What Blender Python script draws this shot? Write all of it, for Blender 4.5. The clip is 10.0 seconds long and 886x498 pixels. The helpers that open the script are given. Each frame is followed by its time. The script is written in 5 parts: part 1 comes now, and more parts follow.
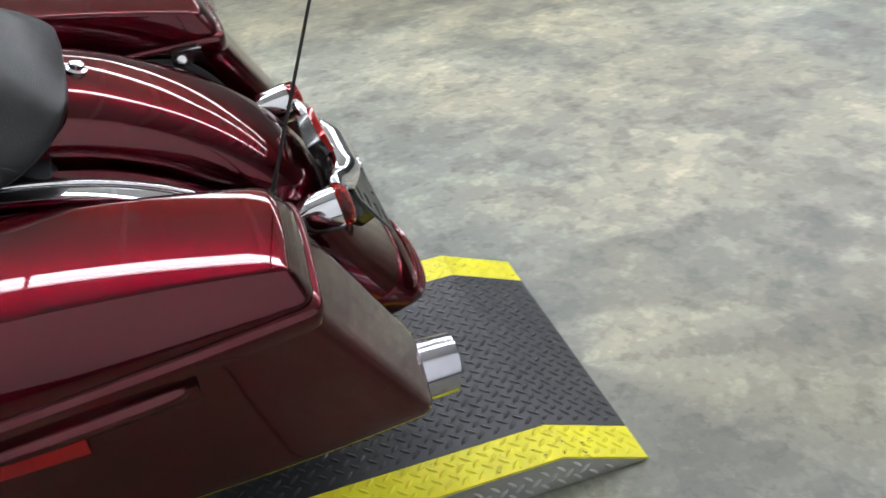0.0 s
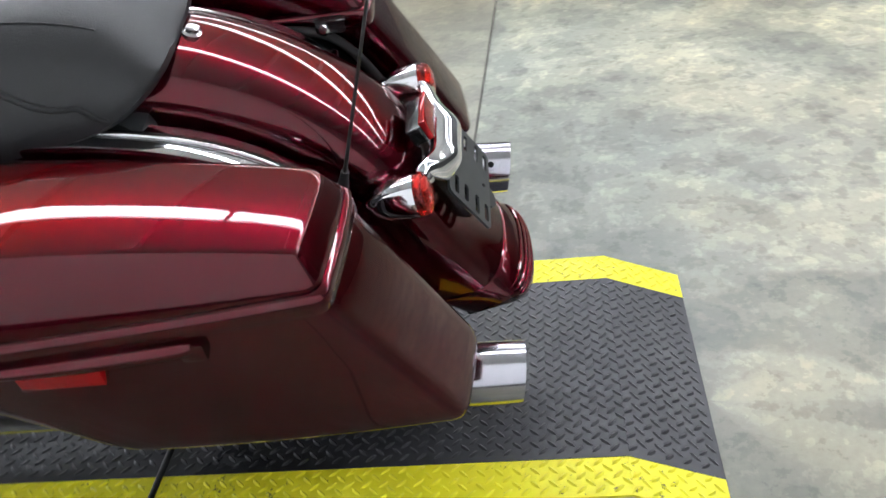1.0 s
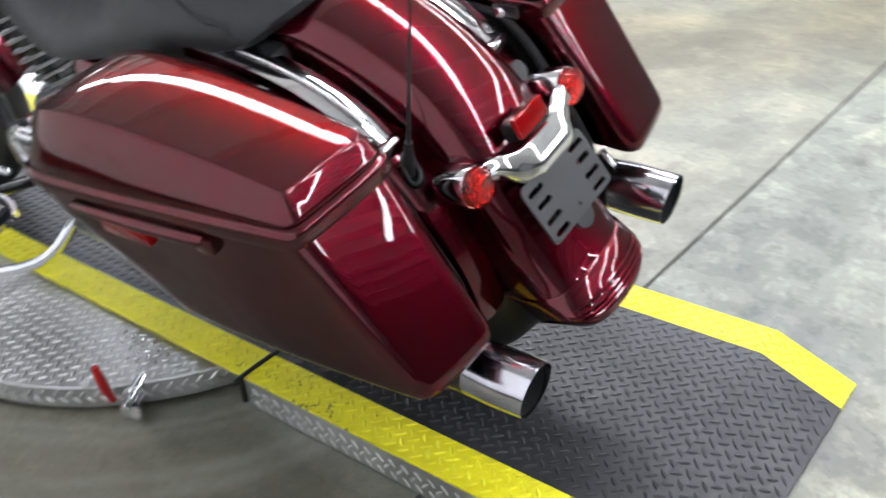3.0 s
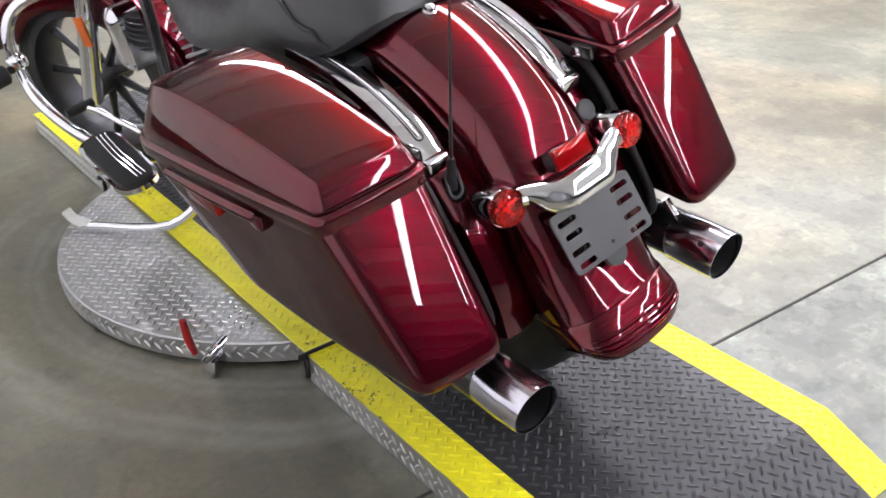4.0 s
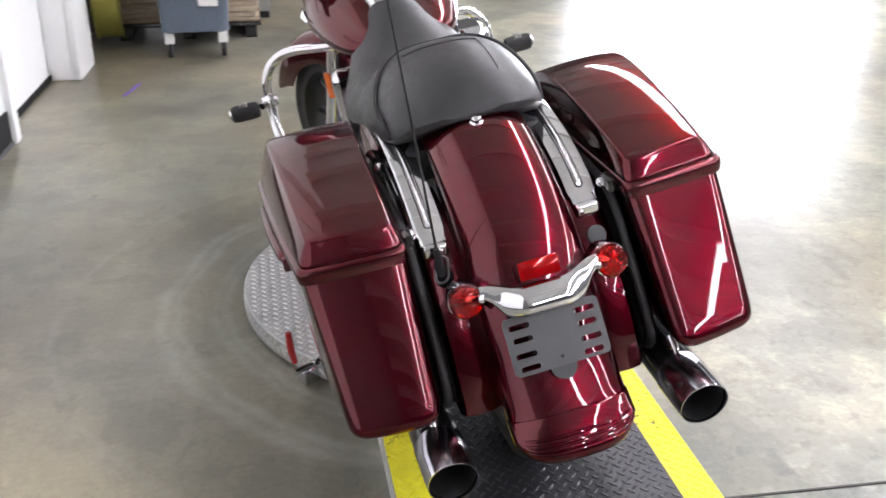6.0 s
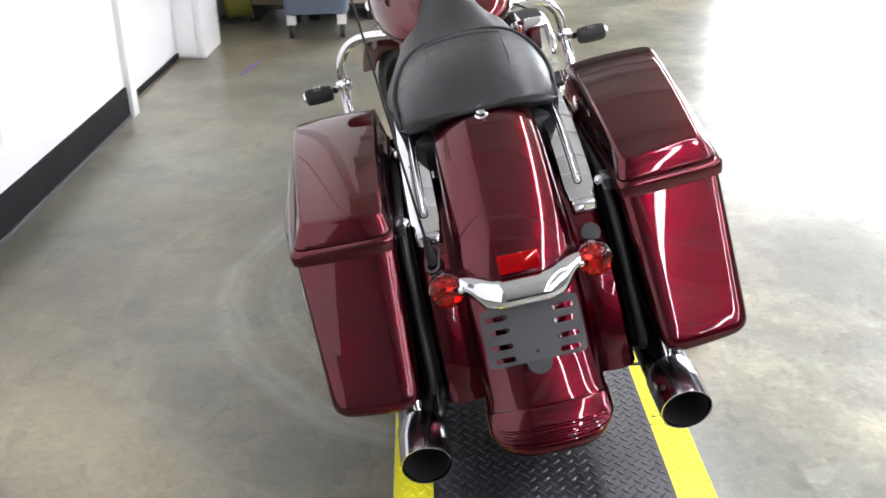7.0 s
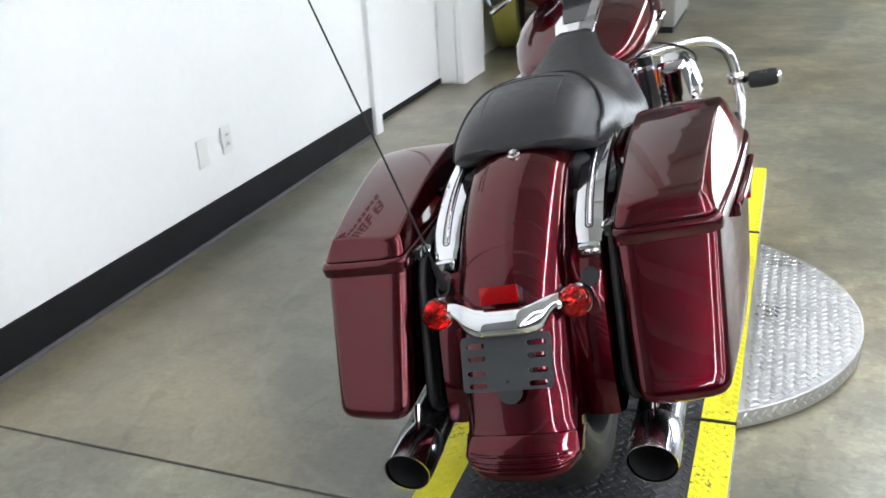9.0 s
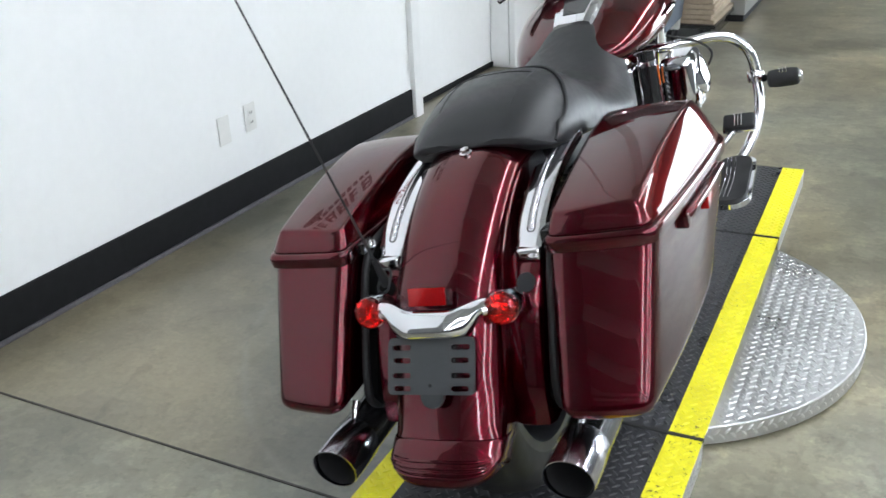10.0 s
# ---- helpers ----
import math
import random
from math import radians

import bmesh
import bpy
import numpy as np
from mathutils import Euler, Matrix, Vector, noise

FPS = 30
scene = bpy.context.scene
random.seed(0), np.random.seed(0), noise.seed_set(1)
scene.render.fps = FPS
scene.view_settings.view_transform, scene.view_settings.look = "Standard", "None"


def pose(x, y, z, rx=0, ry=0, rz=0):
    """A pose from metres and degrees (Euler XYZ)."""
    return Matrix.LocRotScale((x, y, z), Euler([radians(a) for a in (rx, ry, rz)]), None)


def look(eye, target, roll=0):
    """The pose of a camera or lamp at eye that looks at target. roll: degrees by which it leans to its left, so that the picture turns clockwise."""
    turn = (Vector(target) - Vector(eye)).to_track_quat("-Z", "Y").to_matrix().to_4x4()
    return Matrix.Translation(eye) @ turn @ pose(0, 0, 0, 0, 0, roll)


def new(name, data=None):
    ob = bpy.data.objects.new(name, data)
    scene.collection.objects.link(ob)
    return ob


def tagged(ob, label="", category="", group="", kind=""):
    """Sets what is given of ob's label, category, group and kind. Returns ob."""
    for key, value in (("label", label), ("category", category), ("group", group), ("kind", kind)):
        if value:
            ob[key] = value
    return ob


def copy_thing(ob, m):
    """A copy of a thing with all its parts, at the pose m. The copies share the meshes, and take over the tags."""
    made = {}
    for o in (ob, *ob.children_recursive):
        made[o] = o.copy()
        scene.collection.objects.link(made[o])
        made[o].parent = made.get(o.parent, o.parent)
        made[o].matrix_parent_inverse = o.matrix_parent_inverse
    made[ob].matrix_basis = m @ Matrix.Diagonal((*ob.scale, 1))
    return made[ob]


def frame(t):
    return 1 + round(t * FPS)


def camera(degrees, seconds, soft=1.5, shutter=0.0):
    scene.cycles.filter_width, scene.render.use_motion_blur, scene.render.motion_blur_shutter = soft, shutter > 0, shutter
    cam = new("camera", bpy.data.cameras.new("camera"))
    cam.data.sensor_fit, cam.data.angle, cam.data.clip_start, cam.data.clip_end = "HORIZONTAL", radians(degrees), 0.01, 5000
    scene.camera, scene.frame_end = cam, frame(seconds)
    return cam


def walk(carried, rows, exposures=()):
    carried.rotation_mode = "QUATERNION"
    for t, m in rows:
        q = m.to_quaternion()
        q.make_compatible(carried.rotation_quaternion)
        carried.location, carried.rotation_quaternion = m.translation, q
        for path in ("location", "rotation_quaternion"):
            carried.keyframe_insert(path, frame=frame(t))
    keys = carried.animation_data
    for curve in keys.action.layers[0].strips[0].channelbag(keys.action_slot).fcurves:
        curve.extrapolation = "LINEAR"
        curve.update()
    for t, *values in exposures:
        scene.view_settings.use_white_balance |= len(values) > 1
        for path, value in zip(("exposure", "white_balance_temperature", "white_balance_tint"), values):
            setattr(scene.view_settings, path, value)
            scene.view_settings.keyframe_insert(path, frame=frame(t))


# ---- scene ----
cam = camera(50.0, 10.0, shutter=0.5)
PATH = [
    (0, (-1.372, 0.599, 1.265), (0.259, 0.189, 0.183), -7.0),
    (0.5, (-1.364, 0.425, 1.245), (0.321, 0.341, 0.171), -10.2),
    (1, (-1.358, 0.235, 1.26), (0.307, 0.496, 0.182), -9.1),
    (1.5, (-1.322, 0.088, 1.261), (0.298, 0.497, 0.161), -9.3),
    (2, (-1.257, -0.08, 1.246), (0.289, 0.573, 0.158), -9.5),
    (2.5, (-1.213, -0.202, 1.236), (0.25, 0.646, 0.167), -9.6),
    (3, (-1.159, -0.342, 1.243), (0.132, 0.786, 0.213), -5.7),
    (3.2, (-1.142, -0.394, 1.246), (0.064, 0.832, 0.224), -4.7),
    (4.3, (-0.983, -0.684, 1.254), (-0.044, 0.815, 0.321), -2.1),
    (4.5, (-0.923, -0.738, 1.252), (-0.074, 0.813, 0.318), -1.8),
    (5, (-0.775, -0.838, 1.3), (-0.069, 0.793, 0.383), -1.4),
    (5.5, (-0.635, -0.94, 1.341), (-0.06, 0.766, 0.47), -1.0),
    (6, (-0.512, -1.062, 1.386), (-0.159, 0.728, 0.566), 0.6),
    (6.2, (-0.47, -1.084, 1.384), (-0.178, 0.711, 0.553), -0.6),
    (7.3, (-0.121, -1.132, 1.428), (-0.163, 0.674, 0.571), -0.6),
    (7.5, (-0.074, -1.131, 1.426), (-0.158, 0.675, 0.57), -1.3),
    (8, (0.076, -1.12, 1.442), (-0.133, 0.695, 0.628), -2.5),
    (8.5, (0.285, -1.148, 1.448), (-0.151, 0.643, 0.671), -2.1),
    (9, (0.448, -1.15, 1.462), (-0.202, 0.571, 0.676), -3.4),
    (9.5, (0.594, -1.078, 1.464), (-0.171, 0.584, 0.656), -3.5),
    (10, (0.71, -0.986, 1.471), (-0.107, 0.645, 0.651), -2.8),
]
walk(cam, [(t, look(eye, target, roll)) for t, eye, target, roll in PATH], [(0, -0.2, 6150, 10), (1, 0.10, 6100, 10), (2, 0.31, 6100, 10), (3.2, 0.42, 6150, 12), (4.5, 0.53, 6400, 19), (6, 0.48, 6350, 18), (7.5, 0.48, 6250, 12), (8.5, 0.26, 6200, 10), (10, 0.02, 6000, 7)])


# ---- world and light ----
world = bpy.data.worlds.new("sky")
scene.world = world
world.use_nodes = True
_nt = world.node_tree
_sky = _nt.nodes.new("ShaderNodeTexSky")
_sky.sky_type, _sky.sun_disc = "NISHITA", False
_sky.sun_elevation, _sky.sun_rotation = radians(48), radians(20)
_nt.links.new(_sky.outputs["Color"], _nt.nodes["Background"].inputs["Color"])
_nt.nodes["Background"].inputs["Strength"].default_value = 0.12

sun = new("sun", bpy.data.lights.new("sun", "SUN"))
sun.data.energy, sun.data.angle, sun.data.color = 3.0, radians(0.5), (1.0, 0.96, 0.9)
sun.matrix_world = look((0, 0, 20), (-3, -8, 7.5))

TUBE = 20.0          # radiance of the ceiling tubes
DOOR = 440.0         # watts of daylight through the overhead door
doorlight = new("door_daylight", bpy.data.lights.new("door_daylight", "AREA"))
doorlight.data.shape, doorlight.data.size, doorlight.data.size_y = "RECTANGLE", 4.3, 2.9
doorlight.data.energy, doorlight.data.color = DOOR, (0.93, 0.97, 1.0)
doorlight.matrix_world = look((6.15, 11.9, 1.5), (6.15, 0, 1.0))


# ---- materials ----
def nodes_of(name):
    m = bpy.data.materials.new(name)
    m.use_nodes = True
    nt = m.node_tree
    return m, nt, nt.nodes["Principled BSDF"]


def plain(name, color, rough=0.5, metal=0.0, coat=0.0, grain=0.0, size=60.0, bump=0.0, coat_rough=0.03, spread=0.0):
    """A surface with fine grain in colour, gloss and relief."""
    m, nt, b = nodes_of(name)
    b.inputs["Roughness"].default_value = rough
    b.inputs["Metallic"].default_value = metal
    b.inputs["Coat Weight"].default_value = coat
    b.inputs["Coat Roughness"].default_value = coat_rough
    b.inputs["Base Color"].default_value = (*color, 1)
    tc = nt.nodes.new("ShaderNodeTexCoord")
    n1 = nt.nodes.new("ShaderNodeTexNoise")
    n1.inputs["Scale"].default_value, n1.inputs["Detail"].default_value = size, 5
    nt.links.new(tc.outputs["Object"], n1.inputs["Vector"])
    if grain:
        n2 = nt.nodes.new("ShaderNodeTexNoise")
        n2.inputs["Scale"].default_value, n2.inputs["Detail"].default_value = size * 0.12, 4
        nt.links.new(tc.outputs["Object"], n2.inputs["Vector"])
        add = nt.nodes.new("ShaderNodeMath")
        add.operation = "ADD"
        nt.links.new(n1.outputs["Fac"], add.inputs[0])
        nt.links.new(n2.outputs["Fac"], add.inputs[1])
        ramp = nt.nodes.new("ShaderNodeMapRange")
        ramp.inputs["From Min"].default_value, ramp.inputs["From Max"].default_value = 0.65, 1.35
        ramp.inputs["To Min"].default_value, ramp.inputs["To Max"].default_value = 1 - grain, 1 + grain
        nt.links.new(add.outputs[0], ramp.inputs["Value"])
        mul = nt.nodes.new("ShaderNodeVectorMath")
        mul.operation = "SCALE"
        mul.inputs[0].default_value = color
        nt.links.new(ramp.outputs[0], mul.inputs["Scale"])
        nt.links.new(mul.outputs["Vector"], b.inputs["Base Color"])
        rr = nt.nodes.new("ShaderNodeMapRange")
        rr.inputs["From Min"].default_value, rr.inputs["From Max"].default_value = 0.3, 0.7
        rr.inputs["To Min"].default_value, rr.inputs["To Max"].default_value = max(rough - spread, 0.02), min(rough + spread, 1)
        nt.links.new(n2.outputs["Fac"], rr.inputs["Value"])
        nt.links.new(rr.outputs[0], b.inputs["Roughness"])
    if bump:
        bp = nt.nodes.new("ShaderNodeBump")
        bp.inputs["Strength"].default_value, bp.inputs["Distance"].default_value = bump, 0.002
        nt.links.new(n1.outputs["Fac"], bp.inputs["Height"])
        nt.links.new(bp.outputs["Normal"], b.inputs["Normal"])
    return m


def glow(name, color, strength):
    m, nt, b = nodes_of(name)
    b.inputs["Base Color"].default_value = (0.8, 0.8, 0.8, 1)
    b.inputs["Emission Color"].default_value = (*color, 1)
    b.inputs["Emission Strength"].default_value = strength
    return m


def concrete():
    m, nt, b = nodes_of("polished_concrete")
    tc = nt.nodes.new("ShaderNodeTexCoord")

    def noise_node(scale, detail, rough=0.55, distort=0.0):
        n = nt.nodes.new("ShaderNodeTexNoise")
        n.inputs["Scale"].default_value, n.inputs["Detail"].default_value = scale, detail
        n.inputs["Roughness"].default_value, n.inputs["Distortion"].default_value = rough, distort
        nt.links.new(tc.outputs["Object"], n.inputs["Vector"])
        return n

    def ramp(node, stops):
        r = nt.nodes.new("ShaderNodeValToRGB")
        r.color_ramp.elements[0].position, r.color_ramp.elements[0].color = stops[0][0], (*stops[0][1], 1)
        r.color_ramp.elements[1].position, r.color_ramp.elements[1].color = stops[-1][0], (*stops[-1][1], 1)
        for p, c in stops[1:-1]:
            r.color_ramp.elements.new(p).color = (*c, 1)
        nt.links.new(node.outputs["Fac"], r.inputs["Fac"])
        return r

    def mix(a, c, kind, fac):
        x = nt.nodes.new("ShaderNodeMix")
        x.data_type, x.blend_type = "RGBA", kind
        x.inputs["Factor"].default_value = fac
        nt.links.new(a.outputs[0 if a.bl_idname != "ShaderNodeMix" else 2], x.inputs[6])
        nt.links.new(c.outputs[0 if c.bl_idname != "ShaderNodeMix" else 2], x.inputs[7])
        return x

    big = ramp(noise_node(0.9, 3, 0.5, 0.4), [(0.34, (0.182, 0.182, 0.160)), (0.47, (0.214, 0.216, 0.191)), (0.55, (0.239, 0.243, 0.217)), (0.66, (0.268, 0.273, 0.246))])
    mid = ramp(noise_node(2.1, 15, 0.57), [(0.40, (0.80, 0.80, 0.80)), (0.447, (0.84, 0.84, 0.84)), (0.458, (0.97, 0.97, 0.97)), (0.530, (1.0, 1.0, 1.0)), (0.541, (1.12, 1.12, 1.10)), (0.62, (1.18, 1.17, 1.14))])
    fine = ramp(noise_node(52, 6, 0.7), [(0.3, (0.88, 0.88, 0.88)), (0.5, (1.0, 1.0, 1.0)), (0.7, (1.10, 1.10, 1.09))])
    scuff = ramp(noise_node(13, 12, 0.62), [(0.36, (0.70, 0.70, 0.69)), (0.410, (0.78, 0.78, 0.77)), (0.422, (0.98, 0.98, 0.98)), (0.570, (1.0, 1.0, 1.0)), (0.582, (1.20, 1.19, 1.16)), (0.65, (1.30, 1.29, 1.24))])
    stain = ramp(noise_node(0.75, 15, 0.54), [(0.36, (0.78, 0.79, 0.79)), (0.445, (0.85, 0.86, 0.85)), (0.462, (0.98, 0.98, 0.97)), (0.54, (1.0, 1.0, 1.0)), (0.555, (1.09, 1.08, 1.05)), (0.64, (1.14, 1.13, 1.08))])
    crust = ramp(noise_node(5.2, 15, 0.60), [(0.38, (0.74, 0.74, 0.74)), (0.415, (0.76, 0.76, 0.76)), (0.428, (0.98, 0.98, 0.98)), (0.560, (1.0, 1.0, 1.0)), (0.573, (1.24, 1.23, 1.21)), (0.64, (1.28, 1.27, 1.24))])
    # an old damp stain behind the ramp
    place = nt.nodes.new("ShaderNodeMapping")
    place.vector_type = "TEXTURE"
    place.inputs["Location"].default_value, place.inputs["Scale"].default_value, place.inputs["Rotation"].default_value = (0.21, -0.42, 0.0), (0.21, 0.52, 1.0), (0, 0, -0.1)
    nt.links.new(tc.outputs["Object"], place.inputs["Vector"])
    size = nt.nodes.new("ShaderNodeVectorMath")
    size.operation = "LENGTH"
    nt.links.new(place.outputs["Vector"], size.inputs[0])
    ragged = nt.nodes.new("ShaderNodeMath")
    ragged.operation = "MULTIPLY_ADD"
    ragged.inputs[1].default_value = 2.2
    nt.links.new(noise_node(3.2, 11, 0.62, 0.4).outputs["Fac"], ragged.inputs[0])
    nt.links.new(size.outputs["Value"], ragged.inputs[2])
    halved = nt.nodes.new("ShaderNodeMath")
    halved.operation = "MULTIPLY"
    halved.inputs[1].default_value = 0.4
    nt.links.new(ragged.outputs[0], halved.inputs[0])
    damp = nt.nodes.new("ShaderNodeValToRGB")
    damp.color_ramp.elements[0].position, damp.color_ramp.elements[0].color = 0.74, (0.58, 0.59, 0.60, 1)
    damp.color_ramp.elements[1].position, damp.color_ramp.elements[1].color = 0.82, (1, 1, 1, 1)
    nt.links.new(halved.outputs[0], damp.inputs["Fac"])
    # trowel streaks
    stretch = nt.nodes.new("ShaderNodeMapping")
    stretch.inputs["Scale"].default_value = (26.0, 4.0, 1.0)
    stretch.inputs["Rotation"].default_value = (0, 0, 0.35)
    nt.links.new(tc.outputs["Object"], stretch.inputs["Vector"])
    sn = nt.nodes.new("ShaderNodeTexNoise")
    sn.inputs["Scale"].default_value, sn.inputs["Detail"].default_value = 1.0, 3
    nt.links.new(stretch.outputs["Vector"], sn.inputs["Vector"])
    streak = ramp(sn, [(0.30, (0.96, 0.96, 0.96)), (0.5, (1.0, 1.0, 1.0)), (0.70, (1.035, 1.035, 1.035))])
    warm = ramp(noise_node(0.55, 3, 0.5), [(0.43, (0.95, 1.0, 1.02)), (0.57, (1.08, 1.0, 0.86))])
    fine = mix(mix(fine, streak, "MULTIPLY", 1.0), warm, "MULTIPLY", 0.8)
    # uneven light painted in: darker, browner floor towards the wall, paler to the right
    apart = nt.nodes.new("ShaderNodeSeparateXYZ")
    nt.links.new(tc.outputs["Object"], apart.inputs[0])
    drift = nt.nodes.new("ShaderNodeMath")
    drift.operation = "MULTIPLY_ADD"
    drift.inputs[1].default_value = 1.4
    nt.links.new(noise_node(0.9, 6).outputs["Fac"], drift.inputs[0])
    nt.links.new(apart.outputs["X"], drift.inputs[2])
    side_fade = nt.nodes.new("ShaderNodeMapRange")
    side_fade.inputs["From Min"].default_value, side_fade.inputs["From Max"].default_value = -0.3, 2.0
    nt.links.new(drift.outputs[0], side_fade.inputs["Value"])
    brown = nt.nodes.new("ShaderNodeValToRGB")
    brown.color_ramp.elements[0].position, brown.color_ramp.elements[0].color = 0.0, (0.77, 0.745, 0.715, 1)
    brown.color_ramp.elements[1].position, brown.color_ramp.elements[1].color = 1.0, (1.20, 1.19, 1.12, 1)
    nt.links.new(side_fade.outputs[0], brown.inputs["Fac"])
    calm = mix(mix(mix(big, mid, "MULTIPLY", 0.75), fine, "MULTIPLY", 1.0), stain, "MULTIPLY", 0.8)
    peeled = mix(mix(mix(calm, scuff, "MULTIPLY", 1.0), crust, "MULTIPLY", 1.0), mid, "MULTIPLY", 0.8)
    both = nt.nodes.new("ShaderNodeMix")
    both.data_type = "RGBA"
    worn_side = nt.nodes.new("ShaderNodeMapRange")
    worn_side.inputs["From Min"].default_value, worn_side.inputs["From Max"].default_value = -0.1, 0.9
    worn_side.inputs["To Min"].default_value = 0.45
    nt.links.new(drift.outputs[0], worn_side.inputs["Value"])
    # two pours meet at the saw cut: the far one is smoother and warmer
    line = nt.nodes.new("ShaderNodeMath")
    line.operation = "MULTIPLY_ADD"
    line.inputs[1].default_value = 0.030
    nt.links.new(apart.outputs["X"], line.inputs[0])
    nt.links.new(apart.outputs["Y"], line.inputs[2])
    far_slab = nt.nodes.new("ShaderNodeMath")
    far_slab.operation = "GREATER_THAN"
    far_slab.inputs[1].default_value = 0.520
    nt.links.new(line.outputs[0], far_slab.inputs[0])
    share = nt.nodes.new("ShaderNodeMapRange")
    share.inputs["To Min"].default_value, share.inputs["To Max"].default_value = 1.0, 0.55
    nt.links.new(far_slab.outputs[0], share.inputs["Value"])
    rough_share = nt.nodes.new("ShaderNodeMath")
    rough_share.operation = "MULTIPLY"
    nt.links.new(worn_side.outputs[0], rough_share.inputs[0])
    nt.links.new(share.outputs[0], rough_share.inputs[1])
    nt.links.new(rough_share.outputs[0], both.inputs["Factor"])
    pour = nt.nodes.new("ShaderNodeValToRGB")
    pour.color_ramp.elements[0].color, pour.color_ramp.elements[1].color = (0.965, 0.975, 0.955, 1), (1.0, 0.945, 0.86, 1)
    nt.links.new(far_slab.outputs[0], pour.inputs["Fac"])
    nt.links.new(calm.outputs[2], both.inputs[6])
    nt.links.new(peeled.outputs[2], both.inputs[7])
    # short dark smears and pale chips, a hand's width and less
    smear = nt.nodes.new("ShaderNodeMapping")
    smear.inputs["Scale"].default_value = (7.5, 4.6, 1.0)
    smear.inputs["Rotation"].default_value = (0, 0, -0.5)
    nt.links.new(tc.outputs["Object"], smear.inputs["Vector"])
    marks = nt.nodes.new("ShaderNodeTexNoise")
    marks.inputs["Scale"].default_value, marks.inputs["Detail"].default_value = 1.0, 5
    marks.inputs["Roughness"].default_value, marks.inputs["Distortion"].default_value = 0.6, 0.5
    nt.links.new(smear.outputs["Vector"], marks.inputs["Vector"])
    flecks = ramp(marks, [(0.27, (1.10, 1.10, 1.09)), (0.33, (1.0, 1.0, 1.0)), (0.60, (1.0, 1.0, 1.0)), (0.645, (0.83, 0.83, 0.84)), (0.72, (0.74, 0.74, 0.75))])
    both = mix(both, flecks, "MULTIPLY", 1.0)
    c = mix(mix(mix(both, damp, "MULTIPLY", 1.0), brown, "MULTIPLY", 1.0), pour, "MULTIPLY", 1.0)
    # pale tyre scuffs in rings round the turntable
    far = nt.nodes.new("ShaderNodeVectorMath")
    far.operation = "DISTANCE"
    far.inputs[1].default_value = (0.062, 1.636, 0.0)
    nt.links.new(tc.outputs["Object"], far.inputs[0])
    wob = nt.nodes.new("ShaderNodeMath")
    wob.operation = "MULTIPLY_ADD"
    wob.inputs[1].default_value = 0.17
    nt.links.new(noise_node(1.9, 4).outputs["Fac"], wob.inputs[0])
    nt.links.new(far.outputs["Value"], wob.inputs[2])
    ring = nt.nodes.new("ShaderNodeValToRGB")
    ring.color_ramp.elements[0].position, ring.color_ramp.elements[0].color = 0.0, (0, 0, 0, 1)
    ring.color_ramp.elements[1].position, ring.color_ramp.elements[1].color = 1.0, (0, 0, 0, 1)
    for p, v in ((0.398, 0.0), (0.409, 0.75), (0.418, 0.25), (0.427, 0.6), (0.440, 0.05), (0.470, 0.15), (0.482, 0.95), (0.493, 0.45), (0.506, 1.0), (0.522, 0.2), (0.57, 0.0), (0.640, 0.0), (0.652, 0.35), (0.662, 0.1), (0.70, 0.0)):
        ring.color_ramp.elements.new(p).color = (v, v, v, 1)
    half = nt.nodes.new("ShaderNodeMath")
    half.operation = "MULTIPLY"
    half.inputs[1].default_value = 0.5
    nt.links.new(wob.outputs[0], half.inputs[0])
    nt.links.new(half.outputs[0], ring.inputs["Fac"])
    spots = ramp(noise_node(3.0, 7, 0.7, 0.6), [(0.34, (0.15, 0.15, 0.15)), (0.60, (0.85, 0.85, 0.85))])
    worn = nt.nodes.new("ShaderNodeMath")
    worn.operation = "MULTIPLY"
    nt.links.new(ring.outputs["Color"], worn.inputs[0])
    nt.links.new(spots.outputs["Color"], worn.inputs[1])
    pale = nt.nodes.new("ShaderNodeMix")
    pale.data_type, pale.blend_type = "RGBA", "MIX"
    pale.inputs[7].default_value = (0.46, 0.455, 0.41, 1)
    # only on the side where the stand swings over the floor
    split = nt.nodes.new("ShaderNodeSeparateXYZ")
    nt.links.new(tc.outputs["Object"], split.inputs[0])
    side = nt.nodes.new("ShaderNodeMapRange")
    side.inputs["From Min"].default_value, side.inputs["From Max"].default_value = 0.2, -0.35
    side.inputs["To Min"].default_value, side.inputs["To Max"].default_value = 0.0, 0.46
    nt.links.new(split.outputs["X"], side.inputs["Value"])
    onside = nt.nodes.new("ShaderNodeMath")
    onside.operation = "MULTIPLY"
    nt.links.new(worn.outputs[0], onside.inputs[0])
    nt.links.new(side.outputs[0], onside.inputs[1])
    nt.links.new(onside.outputs[0], pale.inputs["Factor"])
    nt.links.new(c.outputs[2], pale.inputs[6])
    c = pale
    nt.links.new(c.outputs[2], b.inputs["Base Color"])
    rr = nt.nodes.new("ShaderNodeMapRange")
    rr.inputs["From Min"].default_value, rr.inputs["From Max"].default_value = 0.3, 0.7
    rr.inputs["To Min"].default_value, rr.inputs["To Max"].default_value = 0.29, 0.35
    b.inputs["Specular IOR Level"].default_value = 0.85
    nt.links.new(noise_node(2.0, 2).outputs["Fac"], rr.inputs["Value"])
    nt.links.new(rr.outputs[0], b.inputs["Roughness"])
    bp = nt.nodes.new("ShaderNodeBump")
    bp.inputs["Strength"].default_value, bp.inputs["Distance"].default_value = 0.08, 0.003
    nt.links.new(noise_node(16, 3).outputs["Fac"], bp.inputs["Height"])
